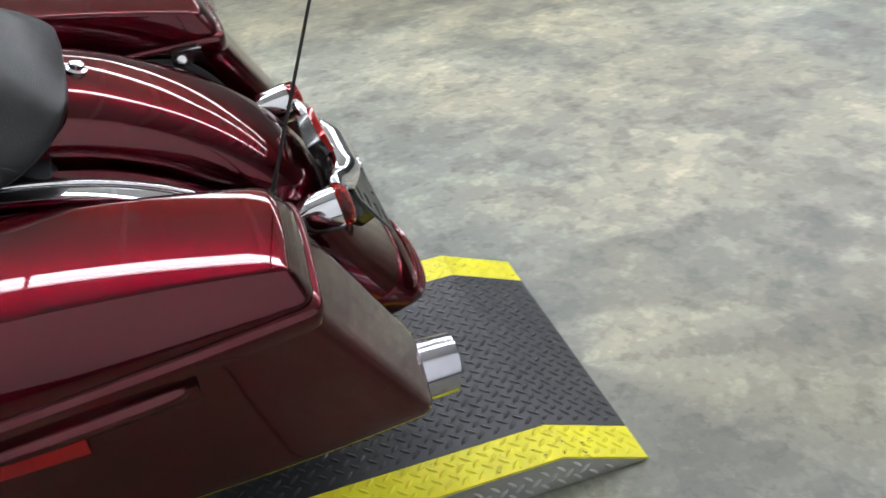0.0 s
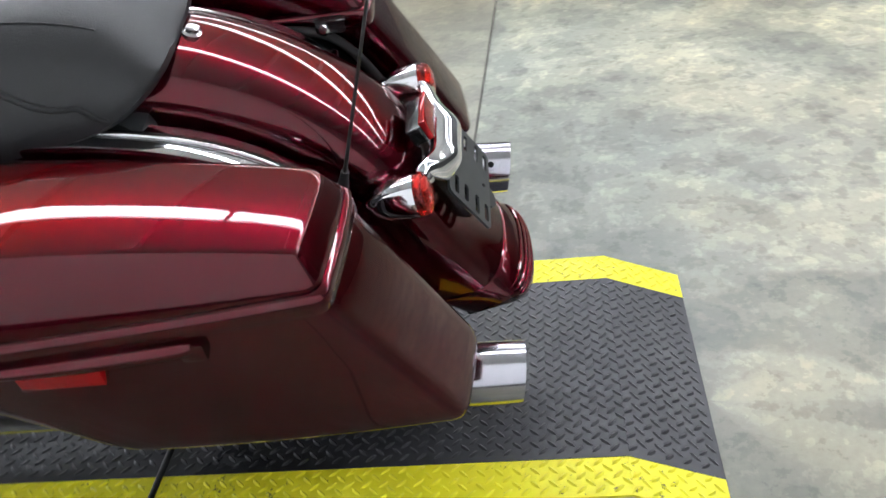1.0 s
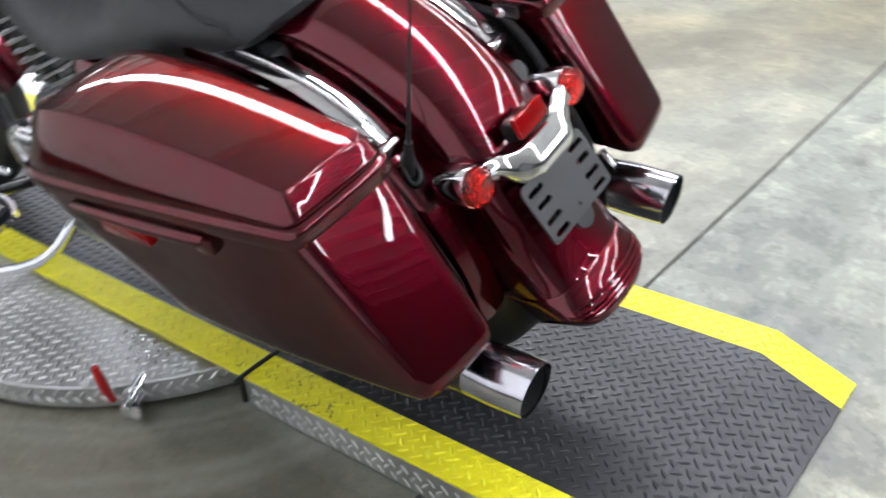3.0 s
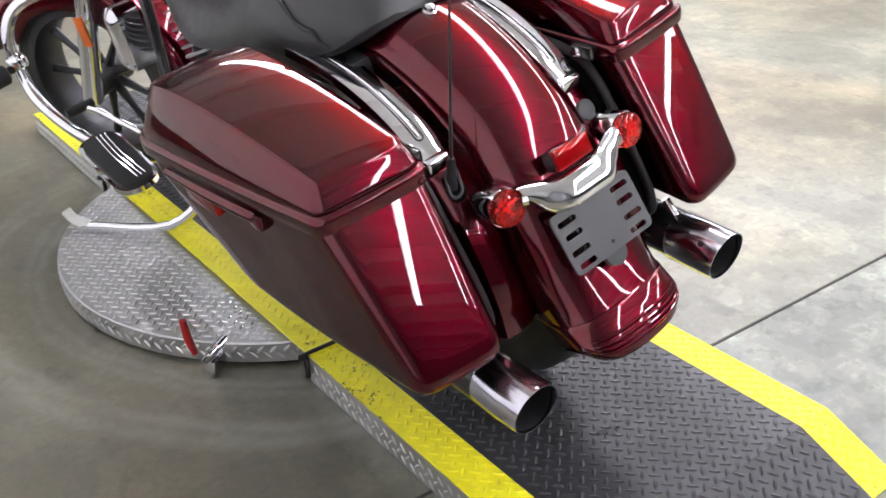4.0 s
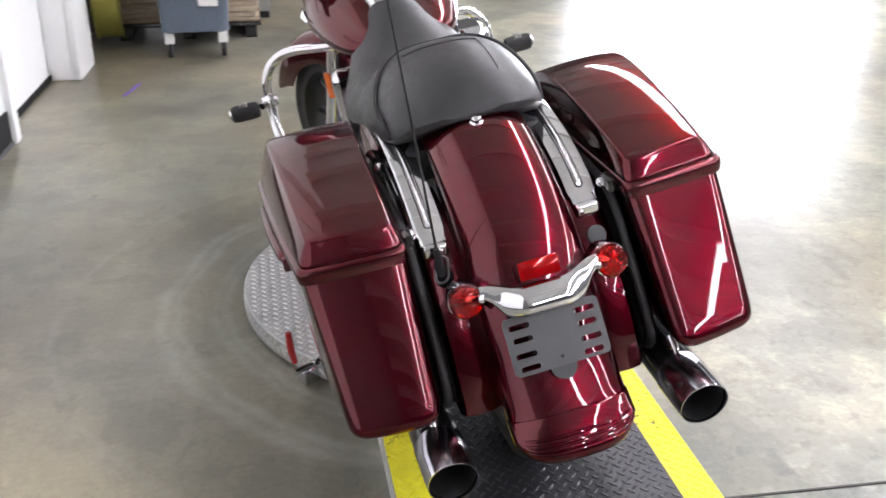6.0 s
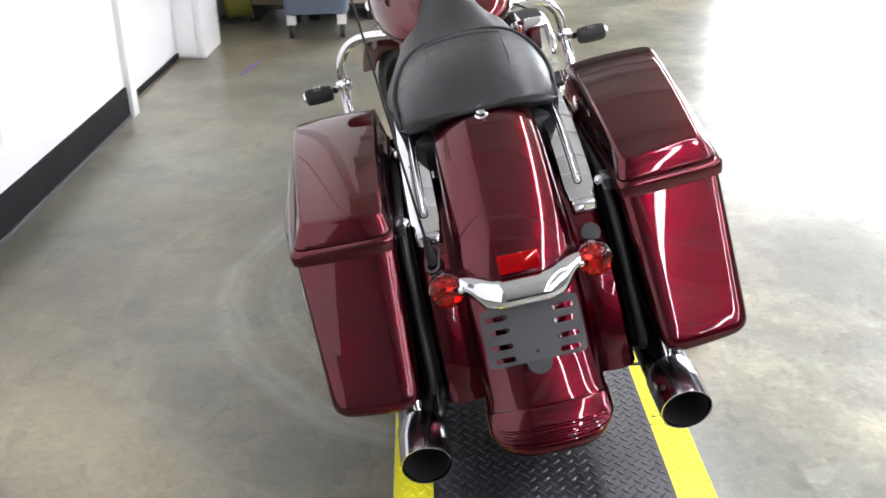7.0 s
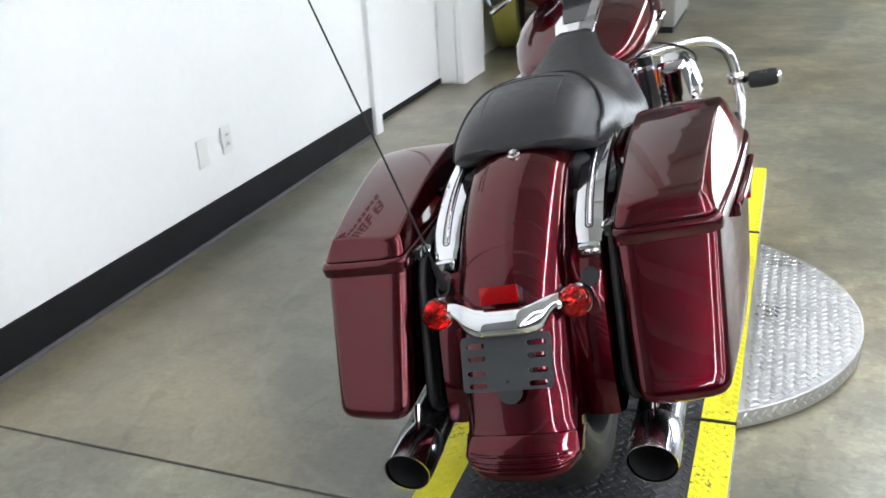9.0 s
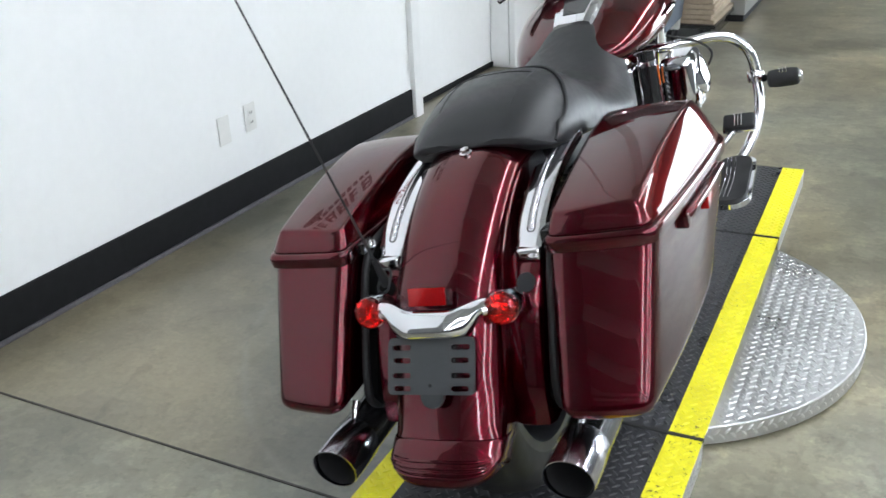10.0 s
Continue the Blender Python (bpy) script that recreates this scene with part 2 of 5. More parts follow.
    nt.links.new(bp.outputs["Normal"], b.inputs["Normal"])
    return m


def tinted(m, edge):
    """Colours the metal flake's sheen at grazing angles."""
    m.node_tree.nodes["Principled BSDF"].inputs["Specular Tint"].default_value = (*edge, 1)
    return m


def faceted(m, size, depth):
    """Small moulded facets in a lens."""
    nt = m.node_tree
    tc = nt.nodes.new("ShaderNodeTexCoord")
    cell = nt.nodes.new("ShaderNodeTexVoronoi")
    cell.inputs["Scale"].default_value = size
    nt.links.new(tc.outputs["Object"], cell.inputs["Vector"])
    bp = nt.nodes.new("ShaderNodeBump")
    bp.inputs["Strength"].default_value, bp.inputs["Distance"].default_value = depth, 0.004
    nt.links.new(cell.outputs["Distance"], bp.inputs["Height"])
    nt.links.new(bp.outputs["Normal"], nt.nodes["Principled BSDF"].inputs["Normal"])
    return m


def specked(m):
    """Small dark dirt specks walked into the paint."""
    nt = m.node_tree
    b = nt.nodes["Principled BSDF"]
    old = b.inputs["Base Color"].links[0].from_socket
    tc = nt.nodes.new("ShaderNodeTexCoord")
    dots = nt.nodes.new("ShaderNodeTexNoise")
    dots.inputs["Scale"].default_value, dots.inputs["Detail"].default_value, dots.inputs["Roughness"].default_value = 62, 3, 0.75
    where = nt.nodes.new("ShaderNodeTexNoise")
    where.inputs["Scale"].default_value, where.inputs["Detail"].default_value = 3.2, 3
    nt.links.new(tc.outputs["Object"], dots.inputs["Vector"])
    nt.links.new(tc.outputs["Object"], where.inputs["Vector"])
    add = nt.nodes.new("ShaderNodeMath")
    add.operation = "MULTIPLY_ADD"
    add.inputs[1].default_value = 0.55
    nt.links.new(where.outputs["Fac"], add.inputs[0])
    nt.links.new(dots.outputs["Fac"], add.inputs[2])
    cut = nt.nodes.new("ShaderNodeMapRange")
    cut.inputs["From Min"].default_value, cut.inputs["From Max"].default_value = 0.94, 1.0
    nt.links.new(add.outputs[0], cut.inputs["Value"])
    x = nt.nodes.new("ShaderNodeMix")
    x.data_type = "RGBA"
    x.inputs[7].default_value = (0.13, 0.11, 0.03, 1)
    nt.links.new(cut.outputs[0], x.inputs["Factor"])
    nt.links.new(old, x.inputs[6])
    nt.links.new(x.outputs[2], b.inputs["Base Color"])
    return m


PAINT = plain("candy_red_paint", (0.092, 0.0006, 0.0075), 0.26, 0.96, 1.0, 0.02, 900, coat_rough=0.006)
tinted(PAINT, (0.35, 0.008, 0.03))
BLACK_PAINT = plain("gloss_black_paint", (0.012, 0.012, 0.013), 0.25, 0.0, 0.6)
CHROME = plain("chrome", (0.80, 0.80, 0.83), 0.045, 1.0, grain=0.03, size=40, spread=0.02)
SATIN_CHROME = plain("satin_chrome", (0.84, 0.84, 0.86), 0.20, 1.0, grain=0.05, size=60, spread=0.05)
SMOKE_CHROME = plain("blued_chrome", (0.56, 0.55, 0.61), 0.14, 1.0, grain=0.12, size=30, spread=0.04)
STEEL = plain("cast_metal", (0.35, 0.35, 0.36), 0.42, 1.0, grain=0.15, size=80, bump=0.1, spread=0.1)
DARK_STEEL = plain("dark_cast_wheel", (0.07, 0.07, 0.075), 0.45, 0.9, grain=0.15, size=60, spread=0.1)
# pipe soot, and the black for shade in recesses
SOOT_AND_SHADE = plain("soot_and_recess_shade", (0.01, 0.01, 0.011), 0.8)
VINYL = plain("black_vinyl", (0.017, 0.017, 0.019), 0.40, grain=0.12, size=420, bump=0.25, spread=0.06)
VINYL.node_tree.nodes["Principled BSDF"].inputs["Specular IOR Level"].default_value = 0.55
RUBBER = plain("black_rubber", (0.016, 0.016, 0.017), 0.62, grain=0.15, size=150, bump=0.15, spread=0.08)
PLASTIC = plain("dark_plastic", (0.03, 0.032, 0.035), 0.45, grain=0.1, size=200, bump=0.05, spread=0.05)
PLATE_GREY = plain("satin_grey_plastic", (0.047, 0.050, 0.054), 0.36, grain=0.08, size=200, spread=0.05)
RED_LENS = plain("red_lens", (0.36, 0.002, 0.003), 0.10, 0.30, 0.8, 0.05, 250)
tinted(RED_LENS, (0.6, 0.03, 0.03))
RED_GLASS = faceted(plain("red_glass", (1.0, 0.03, 0.02), 0.02), 130, 0.35)
RED_GLASS.node_tree.nodes["Principled BSDF"].inputs["Transmission Weight"].default_value = 1.0
# dead black for the left plug; also stands in for shade at the bags
BLACKOUT = plain("dead_black_plastic_and_shade", (0.004, 0.004, 0.004), 0.85)
BLACKOUT.node_tree.nodes["Principled BSDF"].inputs["Specular IOR Level"].default_value = 0.12
ORANGE_LENS = plain("orange_lens", (0.7, 0.14, 0.02), 0.2, 0.0, 0.6)
MAT_BLACK = plain("black_tread_paint", (0.038, 0.038, 0.043), 0.36, 0.15, grain=0.28, size=45, bump=0.12, spread=0.12)
YELLOW = plain("yellow_tread_paint", (0.90, 0.82, 0.014), 0.42, grain=0.10, size=35, bump=0.10, spread=0.1)
specked(YELLOW)
ALU = plain("aluminium_plate", (0.54, 0.54, 0.54), 0.43, 0.94, grain=0.12, size=30, bump=0.10, spread=0.12)
ALU_LUG = plain("polished_aluminium_lugs", (0.70, 0.70, 0.70), 0.33, 0.96, grain=0.12, size=30, spread=0.08)
BASE_DULL = 0.15
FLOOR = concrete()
WALL = plain("white_wall_paint", (0.88, 0.89, 0.89), 0.55, grain=0.02, size=25, bump=0.03)
# grey for walls out of view, dark to keep haze off the paint
WALL_GREY = plain("unseen_wall_grey", (0.13, 0.132, 0.13), 0.6, grain=0.06, size=12, bump=0.05)
BASE = plain("black_baseboard_vinyl", (0.011, 0.011, 0.012), 0.72, grain=0.2, size=30, spread=0.05)
BASE.node_tree.nodes["Principled BSDF"].inputs["Specular IOR Level"].default_value = BASE_DULL
TOE = plain("worn_grey_vinyl", (0.10, 0.095, 0.105), 0.6, grain=0.25, size=20, spread=0.1)
CEIL = plain("roof_sheet", (0.52, 0.52, 0.51), 0.7, grain=0.08, size=6)
WHITE_PLASTIC = plain("white_plastic", (0.78, 0.78, 0.76), 0.4)
CART = plain("blue_grey_plastic", (0.10, 0.125, 0.165), 0.5, grain=0.1, size=20)
WOOD = plain("raw_board", (0.36, 0.29, 0.21), 0.75, grain=0.2, size=30, bump=0.1)
OLIVE = plain("olive_plastic", (0.32, 0.30, 0.06), 0.45, grain=0.12, size=12)
CABINET = plain("grey_cabinet_paint", (0.30, 0.30, 0.28), 0.5, grain=0.06, size=10)
RED_GRIP = plain("red_vinyl_grip", (0.45, 0.01, 0.012), 0.4)
JOINT = plain("joint_filler", (0.06, 0.055, 0.05), 0.8, grain=0.3, size=60)
SIGN_RED = plain("sign_red_paint", (0.16, 0.015, 0.02), 0.5)
PURPLE = plain("purple_tape", (0.16, 0.10, 0.42), 0.5)
TUBE_GLOW = glow("fluorescent_tube", (0.98, 0.98, 1.0), TUBE)


# ---- mesh helpers ----
def mesh_from(name, verts, faces, mat, smooth=38):
    me = bpy.data.meshes.new(name)
    me.from_pydata([tuple(v) for v in verts], [], faces)
    me.materials.append(mat)
    me.update()
    if smooth:
        me.polygons.foreach_set("use_smooth", [True] * len(me.polygons))
        me.set_sharp_from_angle(angle=radians(smooth))
    return me


def finish(bm, name, mat, smooth=38):
    bmesh.ops.recalc_face_normals(bm, faces=bm.faces)
    me = bpy.data.meshes.new(name)
    bm.to_mesh(me)
    bm.free()
    me.materials.append(mat)
    if smooth:
        me.polygons.foreach_set("use_smooth", [True] * len(me.polygons))
        me.set_sharp_from_angle(angle=radians(smooth))
    return me


def part(name, bm, mat, parent, label="", smooth=38):
    """One mesh object under a thing or under a part."""
    me = finish(bm, name, mat, smooth) if isinstance(bm, bmesh.types.BMesh) else bm
    ob = new(name, me)
    ob.parent = parent
    if label:
        ob["label"] = label
    return ob


def thing(name, label, category, m=None, group="", kind=""):
    ob = new(name)
    ob.empty_display_size = 0.1
    if m is not None:
        ob.matrix_world = m
    return tagged(ob, label, category, group, kind)


def solid(name, bm, mat, label, category, m=None, group="", kind="", smooth=38):
    """A thing that is one mesh."""
    ob = new(name, finish(bm, name, mat, smooth) if isinstance(bm, bmesh.types.BMesh) else bm)
    if m is not None:
        ob.matrix_world = m
    return tagged(ob, label, category, group, kind)


def box(x0, x1, y0, y1, z0, z1, bevel=0.0, seg=2, bm=None):
    bm = bm or bmesh.new()
    r = bmesh.ops.create_cube(bm, size=1.0)
    vs = r["verts"]
    for v in vs:
        v.co = Vector(((x0 + x1) / 2 + v.co.x * (x1 - x0), (y0 + y1) / 2 + v.co.y * (y1 - y0), (z0 + z1) / 2 + v.co.z * (z1 - z0)))
    if bevel:
        es = list({e for v in vs for e in v.link_edges})
        bmesh.ops.bevel(bm, geom=es, offset=bevel, segments=seg, profile=0.6, affect="EDGES")
    return bm


def loft(sections, closed=True, cap=True, bm=None):
    """A skin over loops of the same number of points."""
    bm = bm or bmesh.new()
    rows = [[bm.verts.new(p) for p in s] for s in sections]
    n = len(rows[0])
    for a, b in zip(rows, rows[1:]):
        for i in range(n if closed else n - 1):
            j = (i + 1) % n
            bm.faces.new((a[i], a[j], b[j], b[i]))
    if cap and closed:
        bm.faces.new(rows[0][::-1])
        bm.faces.new(rows[-1])
    return bm


def smooth_path(points, n=8):
    """A Catmull-Rom line through the points."""
    pts = [Vector(p) for p in points]
    pts = [2 * pts[0] - pts[1]] + pts + [2 * pts[-1] - pts[-2]]
    out = []
    for a, b, c, d in zip(pts, pts[1:], pts[2:], pts[3:]):
        for k in range(n):
            t = k / n
            out.append(0.5 * (2 * b + (c - a) * t + (2 * a - 5 * b + 4 * c - d) * t * t + (3 * b - a - 3 * c + d) * t ** 3))
    out.append(pts[-2])
    return out


def tube(points, radius, n=8, sides=14, bm=None, cap=True, flat=1.0):
    """A round bar along a smooth line; radius may be a list, one for each given point."""
    path = smooth_path(points, n) if n > 1 else [Vector(p) for p in points]
    radii = radius if isinstance(radius, (list, tuple)) else [radius] * len(points)
    rows, side = [], None
    for i, p in enumerate(path):
        ahead = (path[min(i + 1, len(path) - 1)] - path[max(i - 1, 0)]).normalized()
        if side is None:
            side = ahead.orthogonal().normalized()
        side = (side - ahead * side.dot(ahead)).normalized()
        up = ahead.cross(side)
        f = i / max(len(path) - 1, 1) * (len(radii) - 1)
        k = min(int(f), len(radii) - 2) if len(radii) > 1 else 0
        r = radii[k] + (radii[min(k + 1, len(radii) - 1)] - radii[k]) * (f - k)
        rows.append([p + side * (r * math.cos(a)) + up * (r * flat * math.sin(a)) for a in [2 * math.pi * j / sides for j in range(sides)]])
    return loft(rows, True, cap, bm)


def lathe(profile, origin, axis, sides=32, bm=None, close=False):
    """Profile of (along, radius) turned about an axis."""
    axis = Vector(axis).normalized()
    u = axis.orthogonal().normalized()
    v = axis.cross(u)
    rows = [[Vector(origin) + axis * a + (u * math.cos(w) + v * math.sin(w)) * max(r, 1e-4) for w in [2 * math.pi * j / sides for j in range(sides)]] for a, r in profile]
    if close:
        rows.append(rows[0])
    return loft(rows, True, not close, bm)


def rounded(corners, radius, seg=5):
    """A flat outline with rounded corners: (x, y) pairs, one radius or one for each."""
    out, n = [], len(corners)
    for i, c in enumerate(corners):
        c, a, b = Vector(c), Vector(corners[i - 1]), Vector(corners[(i + 1) % n])
        r = radius[i] if isinstance(radius, (list, tuple)) else radius
        u, v = (a - c).normalized(), (b - c).normalized()
        ang = u.angle(v)
        d = min(r / math.tan(ang / 2), 0.49 * (a - c).length, 0.49 * (b - c).length)
        p, q = c + u * d, c + v * d
        for k in range(seg + 1):
            t = k / seg
            out.append((1 - t) ** 2 * p + 2 * t * (1 - t) * c + t * t * q)
    return out


def ease(points, x):
    """Smooth value at x on a curve of (x, value) pairs."""
    if x <= points[0][0]:
        return points[0][1]
    for (a, p), (b, q) in zip(points, points[1:]):
        if x <= b:
            return p + (q - p) * (x - a) / (b - a)
    return points[-1][1]


# ---- the hall ----
WALL_TURN = 0.039       # the side wall runs a little askew to the ramp


def wall_x(y):
    return -1.777 + WALL_TURN * (y - 0.77)


def hall():
    bm = bmesh.new()
    vs = [bm.verts.new(p) for p in ((-60, -60, 0), (60, -60, 0), (60, 80, 0), (-60, 80, 0))]
    bm.faces.new(vs)
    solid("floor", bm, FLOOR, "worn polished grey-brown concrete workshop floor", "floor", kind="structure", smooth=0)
    # saw-cut joint across the floor
    ang = math.atan(-0.030)
    bm = box(-1.75, 10, -0.0032, 0.0032, 0.0005, 0.0030)
    solid("trim", bm, JOINT, "dark saw-cut joint across the concrete floor", "floor joint", pose(0, 0.520, 0, 0, 0, math.degrees(ang)), kind="structure", smooth=0)
    turn = pose(-1.777, 0.77, 0, 0, 0, -math.degrees(math.atan(WALL_TURN)))
    # side wall: near part proud, far part set back
    # unseen stretch, added grey where the paint's reflection of white ends
    solid("wall_west_south", box(-0.2, 0, -21.2, -3.205, 0, 5.0), WALL_GREY, "unseen grey wall beyond the white part", "wall", turn, kind="structure", smooth=0)
    solid("wall_west", box(-0.2, 0, -3.2, 2.76, 0, 5.0), WALL, "plain white painted wall of the hall", "wall", turn, kind="structure", smooth=0)
    solid("wall_west_far", box(-0.28, -0.08, 2.79, 3.90, 0, 5.0), WALL, "white painted wall set back behind a post", "wall", turn, kind="structure", smooth=0)
    solid("baseboard", box(0.0, 0.012, -20.6, 2.70, 0.018, 0.158, 0.003), BASE, "tall black vinyl baseboard along the wall", "baseboard", turn, kind="structure")
    solid("baseboard_toe", box(0.0, 0.020, -20.6, 2.70, 0.001, 0.0175, 0.004), TOE, "grey worn toe along the baseboard's foot", "baseboard", turn, kind="structure")
    solid("trim_post", box(-0.10, 0.03, 2.705, 2.785, 0, 5.0, 0.004), WALL, "white painted corner post at the wall's end", "post", turn, kind="structure")
    solid("baseboard_far", box(-0.078, -0.066, 2.79, 3.90, 0.004, 0.035, 0.002), BASE, "thin dark strip at the wall's foot", "baseboard", turn, kind="structure")
    solid("wall_pier", box(-0.28, 0.10, 3.90, 4.30, 0, 5.0, 0.006), WALL, "white painted pier standing out from the wall", "pier", turn, kind="structure")
    pier = thing("pier_door", "narrow white painted service door on the pier", "door", turn)
    part("leaf", box(-0.06, 0.052, 3.884, 3.8985, 0.02, 2.1, 0.002), WALL, pier)
    part("leaf", box(0.060, 0.098, 3.884, 3.8985, 0.02, 2.1, 0.002), WALL, pier)
    part("knob", lathe([(0, 0.006), (0.012, 0.006), (0.014, 0.013), (0.024, 0.012), (0.027, 0.004)], (0.03, 3.884, 0.66), (0, -1, 0), 16), STEEL, pier)
    solid("wall_west_end", box(-0.28, -0.08, 4.31, 14, 0, 5.0), WALL, "white painted wall behind the stores", "wall", turn, kind="structure", smooth=0)
    # unseen walls added to close the hall, grey so reflections stay dark
    solid("wall_south", box(-2.9, 11.2, -20.2, -20.0, 0, 5.0), WALL_GREY, "unseen plain grey end wall", "wall", kind="structure", smooth=0)
    solid("wall_east", box(11.0, 11.2, -20.0, 12.2, 0, 5.0), WALL_GREY, "unseen plain grey far side wall", "wall", kind="structure", smooth=0)
    bm = box(-2.6, 3.9, 12.0, 12.2, 0, 5.0)
    box(8.4, 11.0, 12.0, 12.2, 0, 5.0, bm=bm)
    box(3.9, 8.4, 12.0, 12.2, 3.05, 5.0, bm=bm)
    solid("wall_north", bm, WALL_GREY, "unseen grey end wall with an open overhead door", "wall", kind="structure", smooth=0)
    bm = box(-2.9, 11.2, -20.2, 12.2, 5.0, 5.1)
    for k in range(22):
        y = -19.5 + 1.5 * k
        box(-2.7, 11.0, y - 0.06, y + 0.06, 4.72, 5.0, bm=bm)
    solid("ceiling", bm, CEIL, "grey sheet roof with cross beams", "ceiling", kind="structure", smooth=0)
    # rows of fluorescent strips
    first = thing("ceiling_light", "long fluorescent strip light under the roof", "ceiling light", group="ceiling strip lights")
    part("housing", box(-0.14, 0.14, -1.235, 1.235, 0.06, 0.12, 0.01), WHITE_PLASTIC, first)
    for x in (-0.062, 0.062):
        part("tube", tube([(x, -1.22, 0.0), (x, 1.22, 0.0)], 0.056, 1, 12), TUBE_GLOW, first)
    for y in (-0.9, 0.9):
        part("hanger_rod", tube([(0, y, 0.10), (0, y, 0.85)], 0.006, 1, 6), WHITE_PLASTIC, first)
    spots = [(x, -17.9 + 2.5 * k) for x in (1.8, 5.0, 8.3) for k in range(3, 11)]
    first.matrix_world = pose(spots[0][0], spots[0][1], 4.2)
    for x, y in spots[1:]:
        copy_thing(first, pose(x, y, 4.2))


def wall_things():
    # lettering high on the wall, seen only in the paint's reflections
    sign = thing("wall_sign", "dark red lettering painted on the white wall", "sign", pose(wall_x(2.0), 2.0, 1.95, 0, 0, -math.degrees(math.atan(WALL_TURN))))
    for j in range(6):
        y = -0.60 + 0.172 * j
        bm = box(0.0005, 0.004, y, y + 0.045, -0.11, 0.11)
        for z in ((-0.11, -0.065), (-0.022, 0.022), (0.065, 0.11))[:3 if j % 2 else 2]:
            box(0.0005, 0.004, y + 0.046, y + 0.10, z[0], z[1], bm=bm)
        if j % 3 != 1:
            box(0.0005, 0.004, y + 0.101, y + 0.135, -0.11, 0.11, bm=bm)
        part("letter_bar", bm, SIGN_RED, sign, smooth=0)
    for j in range(9):
        part("small_bar", box(0.0005, 0.004, -0.32 + 0.082 * j, -0.265 + 0.082 * j, -0.235, -0.165), SIGN_RED, sign)
    part("oval_mark", loft([[Vector((x, -0.36 + 0.17 * math.cos(w), -0.30 + 0.065 * math.sin(w))) for w in [2 * math.pi * k / 28 for k in range(28)]] for x in (0.0005, 0.004)]), SIGN_RED, sign, smooth=0)
    for y, z, kind in ((2.125, 0.38, 1), (1.955, 0.37, 0), (3.30, 0.35, 0)):
        t = thing("wall_outlet" if kind else "blank_wall_plate", "white electrical outlet on the wall" if kind else "white blank cover plate on the wall", "outlet" if kind else "wall plate", pose(wall_x(y) + (0.0 if y < 3 else -0.08), y, z))
        part("cover", box(0.0, 0.007, -0.036, 0.036, -0.058, 0.058, 0.003), WHITE_PLASTIC, t)
        if kind:
            for dz in (-0.02, 0.02):
                part("socket", box(0.006, 0.0095, -0.016, 0.016, dz - 0.014, dz + 0.014, 0.003), WHITE_PLASTIC, t)
                for dy in (-0.006, 0.006):
                    part("slot", box(0.009, 0.0102, dy - 0.0014, dy + 0.0014, dz - 0.005, dz + 0.006), SOOT_AND_SHADE, t)


# ---- the ramp with its turntable ----
TOP = 0.072
XL, XR, STRIP = -0.288, 0.402, 0.086
END, BEND, JOINT_A, JOINT_B, FRONT = 0.0, 0.160, 0.988, 2.284, 3.046
DISC = (0.062, 1.636, 0.668)


def ramp_z(y):
    if y < BEND:
        return 0.006 + (TOP - 0.006) * (y - END) / (BEND - END)
    return TOP


def lugs(name, places, mat, lift, length=0.0130, width=0.0045, height=0.0025):
    """Raised tread lugs, lens-shaped, joined."""
    verts, faces = [], []
    for p, u, w, n in places:
        k = len(verts)
        p = Vector(p) + n * lift
        for a, b, c in ((-1, 0, 0), (-0.4, -1, 0), (0.4, -1, 0), (1, 0, 0), (0.4, 1, 0), (-0.4, 1, 0), (-0.55, 0, 1), (0.55, 0, 1)):
            verts.append(p + u * (a * length) + w * (b * width) + n * (c * height))
        faces += [(k, k + 1, k + 6), (k + 1, k + 2, k + 7, k + 6), (k + 2, k + 3, k + 7), (k + 3, k + 4, k + 7), (k + 4, k + 5, k + 6, k + 7), (k + 5, k, k + 6)]
    return mesh_from(name, verts, faces, mat, 30)


def lug_grid(x0, x1, y0, y1, step=0.0214):
    """Flat places of lugs in the usual crossed pattern, each end facing a neighbour's flank: x, y and heading."""
    out = []
    reach = int(max(abs(v) for v in (x0, x1, y0, y1)) * 1.5 / step) + 2
    span = range(-reach, reach + 1)
    for i in span:
        for j in span:
            x, y = (i - j) * step * 0.7071, (i + j) * step * 0.7071
            if x0 + 0.008 < x < x1 - 0.008 and y0 + 0.008 < y < y1 - 0.008:
                out.append((x, y, 45 if (i + j) % 2 else -45))
    return out


def flat_lugs(grid, zf, slope=0.0):
    out = []
    for x, y, h in grid:
        s = slope(y) if callable(slope) else slope
        n = Vector((0, -s, 1)).normalized()
        u = Vector((math.cos(radians(h)), math.sin(radians(h)), math.sin(radians(h)) * s)).normalized()
        out.append(((x, y, zf(y)), u, n.cross(u), n))
    return out


def slab(x0, x1, ys, thick, zf=ramp_z):
    """A plate that follows the ramp's line."""
    return loft([[(x0, y, zf(y) - thick), (x1, y, zf(y) - thick), (x1, y, zf(y)), (x0, y, zf(y))] for y in ys])


